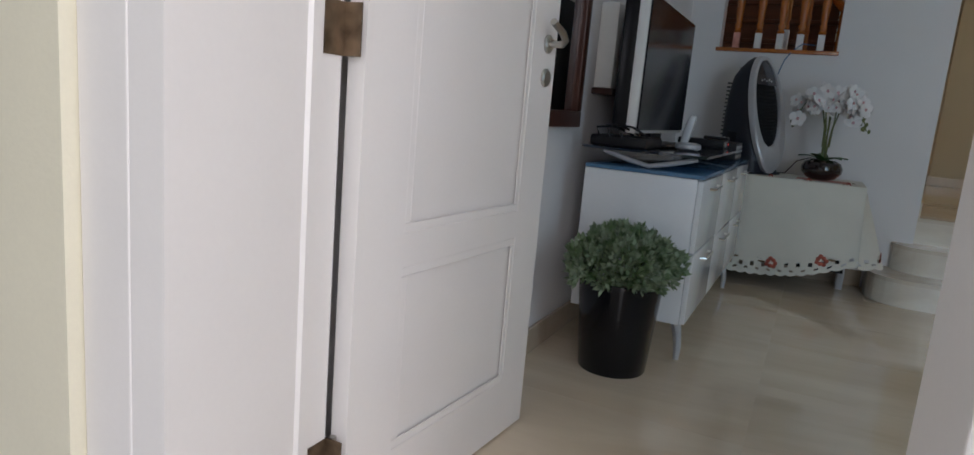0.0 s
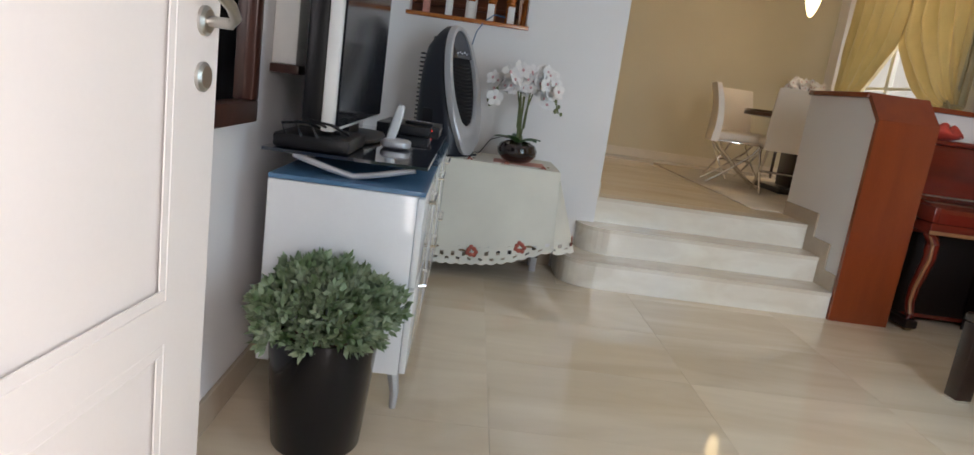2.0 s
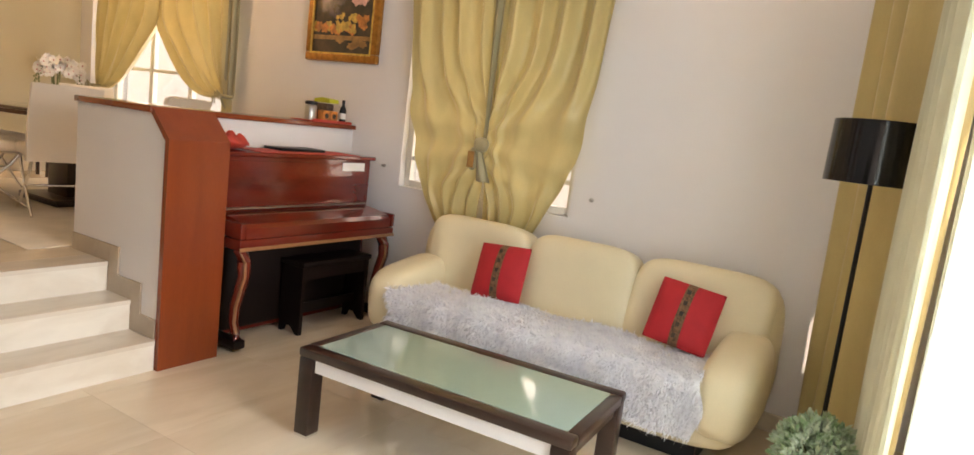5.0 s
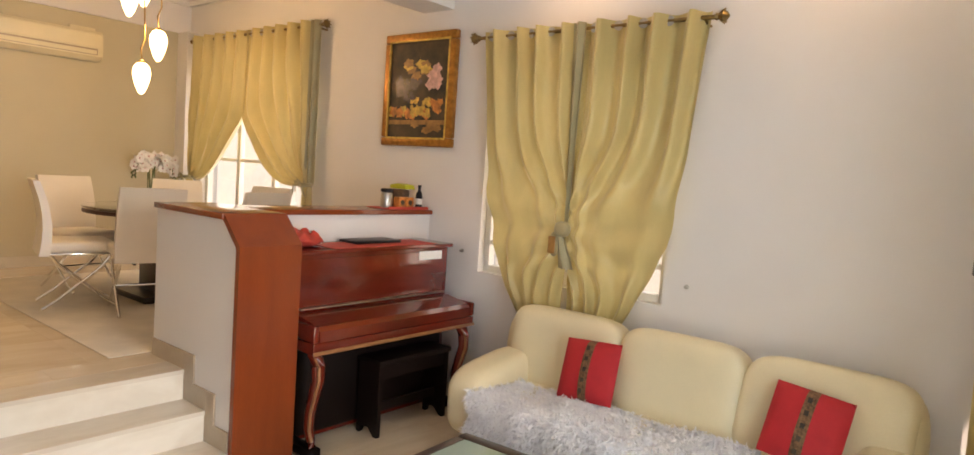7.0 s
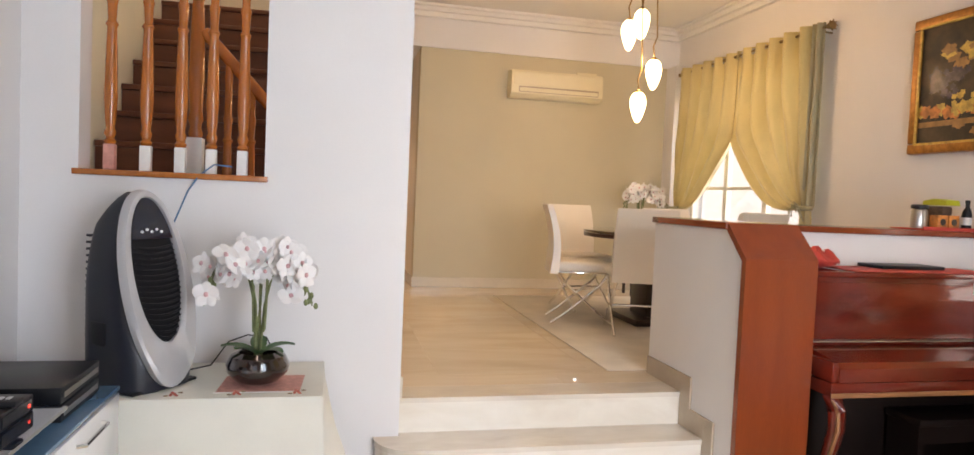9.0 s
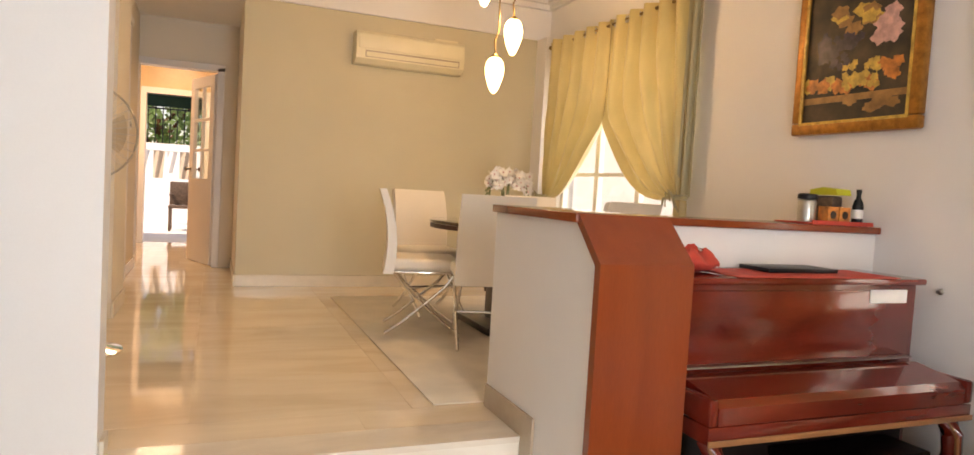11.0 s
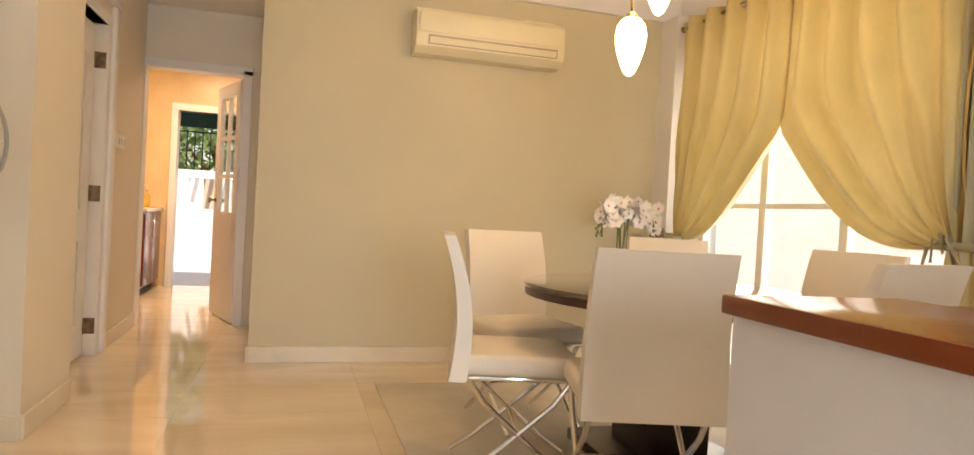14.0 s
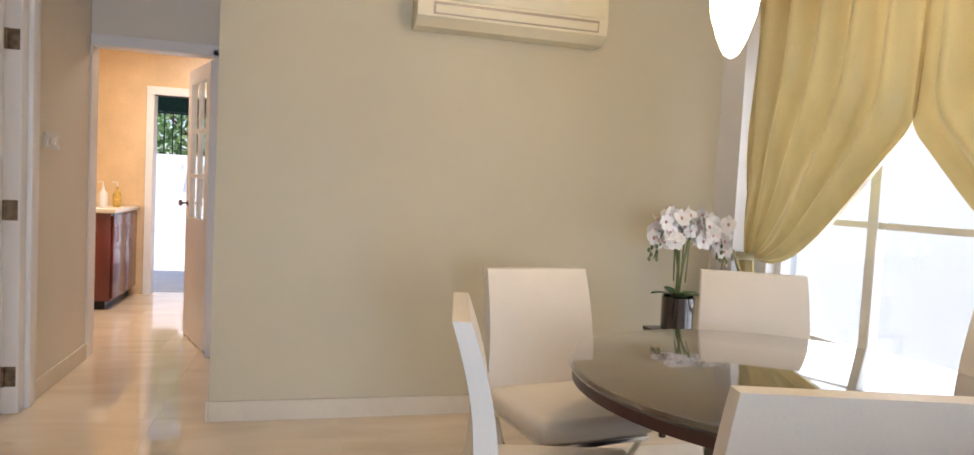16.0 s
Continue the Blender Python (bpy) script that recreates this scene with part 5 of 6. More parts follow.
def cushion(y, z, ry, rx, lab):
    c = thing("cushion", lab, "cushion", (4.03, y, z), group="red cushions on the sofa")
    R = pose(0, 0, 0, rx, ry, 0)
    bm = grid(bmesh.new(), lambda u, v: R @ Vector((-0.055 * (max(0, math.sin(math.pi * u) * math.sin(math.pi * v))) ** 0.45, (u - 0.5) * 0.345, (v - 0.5) * 0.345)), 16, 16)
    grid(bm, lambda u, v: R @ Vector((0.055 * (max(0, math.sin(math.pi * u) * math.sin(math.pi * v))) ** 0.45, (u - 0.5) * 0.345, (v - 0.5) * 0.345)), 16, 16)
    bmesh.ops.remove_doubles(bm, verts=bm.verts, dist=0.0005)
    bm.transform(Matrix.Translation(c.location))
    part("cover", bm, M_RED, c)
    bm = grid(bmesh.new(), lambda u, v: R @ Vector((-0.0575 * (max(0, math.sin(math.pi * (0.44 + 0.14 * u)) * math.sin(math.pi * v))) ** 0.45 - 0.0015, (u - 0.5) * 0.052 + 0.0, (v - 0.5) * 0.345)), 4, 16)
    bm.transform(Matrix.Translation(c.location))
    bd = part("braid", bm, M_BAND, c, "brown woven band")
    for k in range(5):
        zz = -0.12 + 0.06 * k
        bm = B(-0.0625, -0.0595, -0.010, 0.010, zz - 0.012, zz + 0.012)
        bm.transform(Matrix.Translation(c.location) @ R)
        part("motif", bm, M_PAINTG, bd, "dark stitched motif", smooth=False)


cushion(3.71, 0.655, 22, -4, "red fabric cushion with a brown woven band")
cushion(2.57, 0.665, 22, 6, "red fabric cushion with a brown woven band")

# ---- coffee table ----
ct = thing("coffee_table", "long coffee table with frosted glass in dark timber", "table", (2.975, 3.25, 0))
ct.rotation_euler = (0, 0, radians(3))
CX0, CX1, CY0, CY1, CZ = 2.645, 3.305, 2.57, 3.93, 0.43
for a in ((CX0, CX0 + 0.075, CY0, CY1), (CX1 - 0.075, CX1, CY0, CY1)):
    part("rail", B(*a, CZ - 0.045, CZ, bev=0.012), M_WENGE, ct)
for a in ((CY0, CY0 + 0.05), (CY1 - 0.05, CY1)):
    part("rail", B(CX0 + 0.0755, CX1 - 0.0755, *a, CZ - 0.045, CZ - 0.003, bev=0.003), M_WENGE, ct)
part("glass_panel", B(CX0 + 0.076, CX1 - 0.076, CY0 + 0.051, CY1 - 0.051, CZ - 0.014, CZ - 0.004), M_FROST, ct, "frosted greenish glass top", smooth=False)
for x in (CX0 + 0.02, CX1 - 0.04):
    part("apron", B(x, x + 0.02, CY0 + 0.09, CY1 - 0.09, CZ - 0.108, CZ - 0.046), M_WHITEG, ct, "white lacquered apron", smooth=False)
for y in (CY0 + 0.02, CY1 - 0.04):
    part("apron", B(CX0 + 0.09, CX1 - 0.09, y, y + 0.02, CZ - 0.10, CZ - 0.046), M_WENGE, ct, smooth=False)
for x in (CX0 + 0.005, CX1 - 0.085):
    for y in (CY0 + 0.005, CY1 - 0.085):
        lg = part("leg", B(x, x + 0.08, y, y + 0.08, 0.012, CZ - 0.046, bev=0.004), M_WENGE, ct)
        part("foot", B(x + 0.003, x + 0.077, y + 0.003, y + 0.077, 0.0, 0.012), M_CHROME, lg, "metal foot", smooth=False)

# ---- television corner ----
tc = thing("tv_cabinet", "white gloss television cabinet on metal legs", "cabinet", (-0.15, 3.8, 0))
VX0, VX1, VY0, VY1 = -0.385, 0.095, 2.965, 4.70
part("body", B(VX0, VX1 - 0.022, VY0, VY1, 0.20, 0.79, bev=0.005), M_WHITEG, tc)
# the blue reflection on the top is put into its base colour
part("top", B(VX0, VX1, VY0 + 0.002, VY1, 0.791, 0.806, bev=0.002), M_BLUE, tc, "glass top coloured blue for its reflection")
for i in range(3):
    for k in range(2):
        y0 = VY0 + 0.006 + i * 0.577
        d = part("drawer", B(VX1 - 0.021, VX1, y0, y0 + 0.57, 0.205 + 0.293 * k, 0.49 + 0.293 * k, bev=0.003), M_WHITEG, tc)
        part("handle", tube(bmesh.new(), [(VX1, y0 + 0.18, 0.45 + 0.293 * k), (VX1 + 0.022, y0 + 0.19, 0.45 + 0.293 * k), (VX1 + 0.022, y0 + 0.38, 0.45 + 0.293 * k), (VX1, y0 + 0.39, 0.45 + 0.293 * k)], 0.006, 6), M_CHROME, d)
for x in (VX0 + 0.04, VX1 - 0.05):
    for y in (VY0 + 0.17, VY1 - 0.06):
        part("leg", tube(bmesh.new(), [(x - 0.02, y, 0.199), (x + 0.0, y, 0.13), (x + 0.012, y, 0.06), (x + 0.012, y, 0.0)], 0.024, 8, 0.012), M_SILV, tc, "curved metal leg")
gs = thing("glass_riser", "dark blue glass shelf on splayed metal feet", "shelf", (-0.14, 3.5, 0.806))
part("glass", B(-0.42, 0.09, 3.0, 4.25, 0.868, 0.878), M_BLUEG, gs, smooth=False)
for y in (3.03, 4.15):
    part("foot", tube(bmesh.new(), [(-0.33, y, 0.862), (-0.22, y, 0.833), (-0.14, y, 0.816), (-0.06, y, 0.833), (0.05, y, 0.862)], 0.010, 8), M_SILV, gs, "V-shaped metal foot")
tv = thing("television", "black flat television with silver-white side edge", "television", (-0.24, 3.6, 0.878))
part("housing", B(-0.335, -0.265, 3.10, 4.04, 0.955, 1.50, bev=0.012), M_BLACK, tv)
part("bezel", B(-0.264, -0.222, 3.07, 4.07, 0.94, 1.52, bev=0.006), M_WHITE, tv, "pale side bezel")
part("screen", B(-0.221, -0.214, 3.085, 4.055, 0.955, 1.505), M_SCREEN, tv, "dark reflective screen", smooth=False)
part("neck", B(-0.31, -0.25, 3.5, 3.72, 0.894, 0.939), M_BLACK, tv, smooth=False)
part("stand", superel(bmesh.new(), (-0.26, 3.61, 0.887), (0.13, 0.30, 0.0085), 0.9, 0.3, 32, 8), M_BLACK, tv)
sb = thing("set_top_box", "black set-top box with a red light", "set-top box", (-0.02, 4.35, 0.806))
part("case", B(-0.22, 0.02, 4.02, 4.22, 0.8785, 0.922, bev=0.004), M_BLACK, sb)
part("front_strip", B(0.0202, 0.022, 4.04, 4.20, 0.885, 0.915), M_SCREEN, sb, smooth=False)
part("light", B(0.0205, 0.0235, 4.18, 4.19, 0.895, 0.903), mat("red_led", (0.6, 0.02, 0.02), 0.4, bump=0, emit=(1, 0.05, 0.03, 2.0)), sb, "small red light", smooth=False)
for k in range(2):
    d_ = thing("disc_player", "stacked black media box on the cabinet", "media box", (-0.05, 4.45, 0.806 + 0.052 * k), group="black media boxes")
    part("case", B(-0.24, 0.05, 4.32, 4.64, 0.8065 + 0.052 * k, 0.855 + 0.052 * k, bev=0.004), M_BLACK, d_)
    part("strip", B(0.0502, 0.052, 4.34, 4.62, 0.822 + 0.052 * k, 0.838 + 0.052 * k), M_STEEL, d_, smooth=False)
rc = solo("remote_control", B(-0.10, 0.03, 4.09, 4.14, 0.9225, 0.94, bev=0.007), M_BLACK, "black remote control on the box", "remote", (-0.04, 4.11, 0.922))
for k in range(6):
    part("key", B(-0.09 + 0.018 * k, -0.08 + 0.018 * k, 4.105, 4.125, 0.9402, 0.9425), M_SILV, rc, smooth=False)
tp = thing("cordless_phone", "white cordless telephone in its cradle", "telephone", (-0.06, 3.42, 0.878))
part("cradle", superel(bmesh.new(), (-0.06, 3.42, 0.896), (0.055, 0.06, 0.018), 0.6, 0.6, 20, 10), M_SILV, tp)
part("handset", superel(bmesh.new(), (-0.07, 3.43, 0.965), (0.018, 0.028, 0.075), 0.5, 0.6, 18, 12, m=pose(0, 0, 0, 10, 14, 0).to_3x3()), M_WHITEG, tp)
part("display", B(-0.062, -0.05, 3.412, 3.446, 0.985, 1.012), M_BLUEG, tp, smooth=False)
kh = solo("console", B(-0.40, -0.16, 3.03, 3.34, 0.8785, 0.925, bev=0.012), M_BLACK, "low black console with cables on the shelf", "console", (-0.28, 3.2, 0.878))
for k in range(3):
    part("cable", tube(bmesh.new(), [(-0.36 + 0.05 * k, 3.03, 0.92), (-0.37 + 0.04 * k, 3.02, 0.955 + 0.01 * k), (-0.30 + 0.04 * k, 3.03, 0.965), (-0.25 + 0.03 * k, 3.16, 0.93)], 0.005, 6), M_BLACK, kh)

# framed glass on the west wall and small wall box
fm = thing("wall_mirror", "dark red timber framed mirror on the wall", "mirror", (XL, 2.55, 0.95))
for a in ((2.26, 3.04, 0.945, 1.01), (2.26, 3.04, 1.77, 1.835), (2.26, 2.32, 1.01, 1.77), (2.98, 3.04, 1.01, 1.77)):
    part("frame", B(XL + 0.001, XL + 0.05, *a, bev=0.006), M_FRAMEW, fm)
part("glass", B(XL + 0.01, XL + 0.02, 2.32, 2.98, 1.01, 1.77), mat("mirror", (0.55, 0.55, 0.57), 0.03, metal=1.0, var=0.01, bump=0), fm, "dim mirror glass", smooth=False)
wb = thing("wall_box", "white wall box on a dark timber shelf", "wall box", (XL, 3.40, 1.10))
part("box", B(XL + 0.001, XL + 0.085, 3.31, 3.47, 1.125, 1.50, bev=0.006), M_WHITE, wb)
part("shelf", B(XL + 0.001, XL + 0.10, 3.29, 3.49, 1.095, 1.1245, bev=0.004), M_FRAMEW, wb, "dark timber shelf")

# ---- side table with cloth ----
tb = thing("side_table", "low white side table under an embroidered cloth", "table", (0.15, 5.12, 0))
part("tabletop", B(-0.44, 0.75, 4.865, 5.395, 0.66, 0.70, bev=0.004), M_WHITE, tb)
for x in (-0.38, 0.70):
    for y in (5.20, 5.34):
        part("leg", B(x, x + 0.04, y, y + 0.04, 0, 0.659, bev=0.003), M_SILV, tb)
part("shelf", B(-0.40, 0.72, 5.02, 5.38, 0.14, 0.16), M_BLACK, tb, smooth=False)
tcl = thing("tablecloth", "cream linen tablecloth with red floral lace border", "tablecloth", (0.15, 5.1, 0.70))
part("top", B(-0.445, 0.757, 4.86, 5.40, 0.7005, 0.7065), M_CLOTH, tcl, smooth=False)


def drop_front(u, v):
    x = -0.44 + 1.20 * u
    h = 0.62 - 0.15 * (2 * u - 1) ** 2 + 0.012 * abs(math.sin(u * 20 * math.pi)) * v
    return Vector((x + 0.03 * v * max(0, (u - 0.75) / 0.25) ** 2, 4.858 - 0.010 * v - 0.016 * v * math.sin(u * 17 + 1), 0.706 - h * v))


def drop_side(u, v):
    h = 0.49 - 0.07 * u + 0.012 * abs(math.sin(u * 9 * math.pi)) * v
    return Vector((0.757 + 0.03 * v + 0.16 * v * min(1, 5 * u) * (1 - u) ** 0.8 + 0.012 * v * math.sin(u * 11), 4.855 + 0.537 * u, 0.706 - h * v))


def lace(fn):
    bm = bmesh.new()
    grid(bm, lambda u, v: fn(u, v * 0.83), 80, 14)
    return bm


part("front_drop", lace(drop_front), M_CLOTH, tcl)
part("side_drop", lace(drop_side), M_CLOTH, tcl)


def lace_band(fn, nu):
    """Open-work border: cells of the strip with small holes left out."""
    bm = bmesh.new()
    nv = 8
    vs = [[bm.verts.new(fn(i / nu, 0.83 + 0.17 * j / nv)) for i in range(nu + 1)] for j in range(nv + 1)]
    for j in range(nv):
        for i in range(nu):
            if (i % 6 in (2, 3) and j in (2, 3)) or (i % 6 in (5, 0) and j in (5,)):
                continue
            bm.faces.new((vs[j][i], vs[j][i + 1], vs[j + 1][i + 1], vs[j + 1][i]))
    return bm


def flower(fn, u, v, r, parent, off):
    c = fn(u, v)
    bm = bmesh.new()
    for k in range(7):
        a = 2 * math.pi * k / 7
        rr = r * (0.75 if k % 2 else 1)
        superel(bm, c + Vector(((0.6 * rr * math.cos(a)) if off[1] else 0, (0.6 * rr * math.cos(a)) if off[0] else 0, 0.6 * rr * math.sin(a))) + Vector(off), (0.3 * r if off[1] else 0.003, 0.3 * r if off[0] else 0.003, 0.3 * r), 1, 1, 8, 6)
    part("embroidered_flower", bm, M_LACE, parent, "red embroidered flower")
    for k, s in enumerate((-1, 1)):
        bm = bmesh.new()
        superel(bm, c + Vector((s * 1.25 * r if off[1] else 0, s * 1.25 * r if off[0] else 0, 0.012 * k)) + Vector(off), (0.5 * r if off[1] else 0.002, 0.5 * r if off[0] else 0.002, 0.15 * r), 1, 1, 8, 6)
        part("embroidered_leaf", bm, M_LEAFB, parent, "brown embroidered leaf")


lf = part("lace_border", lace_band(drop_front, 108), M_CLOTH, tcl, "scalloped open-work border")
ls = part("lace_border", lace_band(drop_side, 54), M_CLOTH, tcl, "scalloped open-work border")
for k in range(4):
    flower(drop_front, 0.16 + 0.23 * k, 0.865, 0.046, lf, (0, -0.004, 0))
for k in range(3):
    flower(drop_side, 0.18 + 0.32 * k, 0.86, 0.042, ls, (0.004, 0, 0))
for k in range(4):
    flower(lambda u, v: Vector((-0.0 + 0.22 * k, 4.90, 0.7075)), 0, 0, 0.02, tcl, (0, 0.0001, 0))
dy = solo("doily", grid(bmesh.new(), lambda u, v: Vector((0.36 + 0.31 * u + 0.01 * v, 4.93 + 0.24 * v, 0.7072 + 0.0004 * math.sin(40 * u) * math.sin(30 * v))), 20, 16), M_SALMON, "salmon red printed doily under the orchid", "doily", (0.5, 5.05, 0.707))
part("border", B(0.355, 0.675, 4.925, 4.932, 0.7068, 0.709), M_PAPER, dy, smooth=False)

# ---- air cooler ----
cl = thing("air_cooler", "charcoal evaporative air cooler with silver oval front", "air cooler", (0, 0, 0))


def yf(z):
    return -0.185 + 0.27 * max(0.0, z - 0.10)


def hw(z):
    return 0.155 if z < 0.36 else 0.155 * math.sqrt(max(0.0, 1 - ((z - 0.36) / 0.395) ** 2))


rows = []
bm = bmesh.new()
for j in range(31):
    z = 0.75 * j / 30
    w, f, bk = max(hw(z), 0.012), yf(z) + 0.012, 0.155 - 0.03 * (z / 0.75) ** 2 - 0.07 * max(0, (z - 0.62) / 0.13)
    ring = []
    for i in range(28):
        a = 2 * math.pi * i / 28
        cx, cy = math.copysign(abs(math.cos(a)) ** 0.55, math.cos(a)), math.copysign(abs(math.sin(a)) ** 0.55, math.sin(a))
        ring.append(bm.verts.new((w * cx, (f + bk) / 2 + (bk - f) / 2 * cy, z)))
    rows.append(ring)
for a, b in zip(rows, rows[1:]):
    for i in range(28):
        bm.faces.new((a[i], a[(i + 1) % 28], b[(i + 1) % 28], b[i]))
bm.faces.new(rows[0][::-1])
bm.faces.new(rows[-1])
body = part("body", bm, M_COOL, cl)


def oval(t, r):
    """From the outer outline (r=0) to the grille's edge (r=1)."""
    zo, zi = 0.385 + 0.375 * math.sin(t), 0.455 + 0.275 * math.sin(t)
    xo, xi = 0.152 * math.cos(t), 0.108 * math.cos(t)
    z, x = zo + (zi - zo) * r, xo + (xi - xo) * r
    return x, z


bm = bmesh.new()
N = 60
prof = ((0, 0.018), (0, -0.012), (0.15, -0.022), (0.85, -0.020), (1.0, -0.006), (1.0, 0.012))
vs = [[bm.verts.new((oval(2 * math.pi * i / N, r)[0], yf(oval(2 * math.pi * i / N, r)[1]) + d, oval(2 * math.pi * i / N, r)[1])) for i in range(N)] for r, d in prof]
for a, b in zip(vs, vs[1:]):
    for i in range(N):
        bm.faces.new((a[i], a[(i + 1) % N], b[(i + 1) % N], b[i]))
part("silver_surround", bm, M_SILV, cl, "silver oval surround")
bm = bmesh.new()
f_ = [bm.verts.new((oval(2 * math.pi * i / N, 0.98)[0], yf(oval(2 * math.pi * i / N, 0.98)[1]) + 0.006, oval(2 * math.pi * i / N, 0.98)[1])) for i in range(N)]
bm.faces.new(f_)
gr = part("grille_back", bm, M_BLACK, cl)
for k in range(17):
    z = 0.21 + 0.021 * k
    s = (z - 0.455) / 0.275
    if abs(s) >= 0.98:
        continue
    w = 0.106 * math.sqrt(1 - s * s)
    part("slat", tube(bmesh.new(), [(x * w, yf(z) - 0.010 + 0.012 * abs(x) ** 2, z - 0.012 * (1 - x * x)) for x in (-1, -0.6, -0.2, 0.2, 0.6, 1)], 0.0045, 6), M_BLACK, gr, "curved black slat")
bm = bmesh.new()
pts = [(oval(t, 1.0)[0] * 0.95, oval(t, 1.0)[1]) for t in [math.pi * (0.14 + 0.72 * i / 16) for i in range(17)]]
bm.faces.new([bm.verts.new((x, yf(z) - 0.014, z)) for x, z in pts])
cpn = part("control_panel", bm, M_BLUEG, cl, "glossy dark control panel")
for k in range(5):
    part("button", superel(bmesh.new(), (-0.045 + 0.022 * k, yf(0.60) - 0.017, 0.60 + 0.008 * (k % 2)), (0.008, 0.003, 0.006), 1, 1, 8, 6), M_SILV, cpn)
part("handle", B(-0.05, 0.05, 0.10, 0.13, 0.655, 0.685, bev=0.008), M_BLACK, cl)
for k in range(16):
    z = 0.18 + 0.026 * k
    part("rear_fin", B(-0.10, 0.10, 0.145, 0.172, z, z + 0.010, bev=0.003), M_COOL, body)
for s in (-1, 1):
    part("side_recess", B(s * 0.152 - 0.006, s * 0.152 + 0.006, -0.02, 0.06, 0.17, 0.26, bev=0.005), M_BLACK, cl, "recessed side grip")
part("foot_ring", B(-0.15, 0.15, -0.16, 0.145, -0.0, 0.012, bev=0.004), M_BLACK, cl)
cl.matrix_basis = pose(0.045, 5.10, 0.708, 0, 0, 54) @ Matrix.Scale(0.99, 4)
solo("power_cord", tube(bmesh.new(), [(0.13, 5.22, 1.30), (0.16, 5.38, 1.46), (0.20, 5.405, 1.53), (0.26, 5.41, 1.58), (0.33, 5.44, 1.575)], 0.004, 6), M_BLUE, "thin bluish cord over the stair sill", "cord", (0.16, 5.38, 1.4))
solo("power_cord", tube(bmesh.new(), [(0.20, 5.25, 0.7135), (0.28, 5.33, 0.7135), (0.34, 5.40, 0.80), (0.42, 5.405, 0.83), (0.50, 5.40, 0.82), (0.56, 5.36, 0.7135)], 0.003, 6), M_BLACK, "thin black cord on the cloth", "cord", (0.3, 5.3, 0.71))


# ---- potted plants ----
def foliage(c, r, h, n, seed):
    rnd = random.Random(seed)
    vs, fs = [], []
    for k in range(n):
        a, q = rnd.uniform(0, 2 * math.pi), rnd.random() ** 0.5
        u = rnd.random()
        rr = r * (0.55 + 0.45 * q)
        el = rnd.uniform(-0.25, 1.0)
        d = Vector((math.cos(a) * math.cos(el * 1.5), math.sin(a) * math.cos(el * 1.5), math.sin(el * 1.5)))
        lump = 1 + 0.13 * math.sin(5 * a + 3 * el) + 0.10 * math.sin(11 * a - 5 * el)
        p = Vector(c) + Vector((d.x * rr * lump, d.y * rr * lump, d.z * h * (0.6 + 0.4 * q) * lump))
        for s in range(7):
            t = (d + Vector((rnd.gauss(0, 0.55), rnd.gauss(0, 0.55), rnd.gauss(0.25, 0.45)))).normalized()
            sd = t.cross(Vector((rnd.gauss(0, 1), rnd.gauss(0, 1), rnd.gauss(0, 1)))).normalized()
            l, w = rnd.uniform(0.020, 0.042), rnd.uniform(0.006, 0.010)
            i = len(vs)
            b0 = p + t * 0.004
            vs += [b0, b0 + t * l * 0.5 + sd * w, b0 + t * l, b0 + t * l * 0.5 - sd * w]
            fs += [(i, i + 1, i + 2, i + 3)]
    return vs, fs


def potted(x, y, rp, hp, r, h, zc, n, seed, leaf, label, nm="potted_plant"):
    t = thing(nm, label, "potted plant", (x, y, 0))
    part("pot", lathe(bmesh.new(), [(rp * 0.78, 0), (rp * 0.80, 0.006), (rp * 0.97, hp - 0.02), (rp, hp - 0.018), (rp, hp), (rp * 0.93, hp), (rp * 0.90, hp - 0.06)], (x, y, 0), 40), M_POT, t, "glossy black tapered pot")
    part("soil", lathe(bmesh.new(), [(rp * 0.89, hp - 0.05), (rp * 0.5, hp - 0.035)], (x, y, 0), 24), M_STAIR, t)
    bm = bmesh.new()
    rnd = random.Random(seed)
    for k in range(26):
        a = k * 2.4
        tube(bm, [(x + 0.04 * math.cos(a), y + 0.04 * math.sin(a), hp - 0.05), (x + r * 0.4 * math.cos(a), y + r * 0.4 * math.sin(a), zc), (x + r * 0.75 * math.cos(a), y + r * 0.75 * math.sin(a), zc + h * rnd.uniform(0.0, 0.6))], 0.004, 5, 0.002)
    part("twigs", bm, M_STEM, t)
    v, f = foliage((x, y, zc), r, h, n, seed)
    me = bpy.data.meshes.new("leaves")
    me.from_pydata([p - t.location for p in v], [], f)
    me.materials.append(leaf)
    o = new("leaves", me)
    o.parent = t
    tagged(o, "dense small fleshy leaves", kind="stuff")


potted(-0.155, 2.875, 0.170, 0.375, 0.205, 0.13, 0.42, 1500, 3, M_LEAF, "grey-green bushy plant in a glossy black pot")
potted(3.42, 1.80, 0.105, 0.30, 0.15, 0.14, 0.37, 1100, 8, M_LEAFL, "pale green bushy plant in a small black pot")

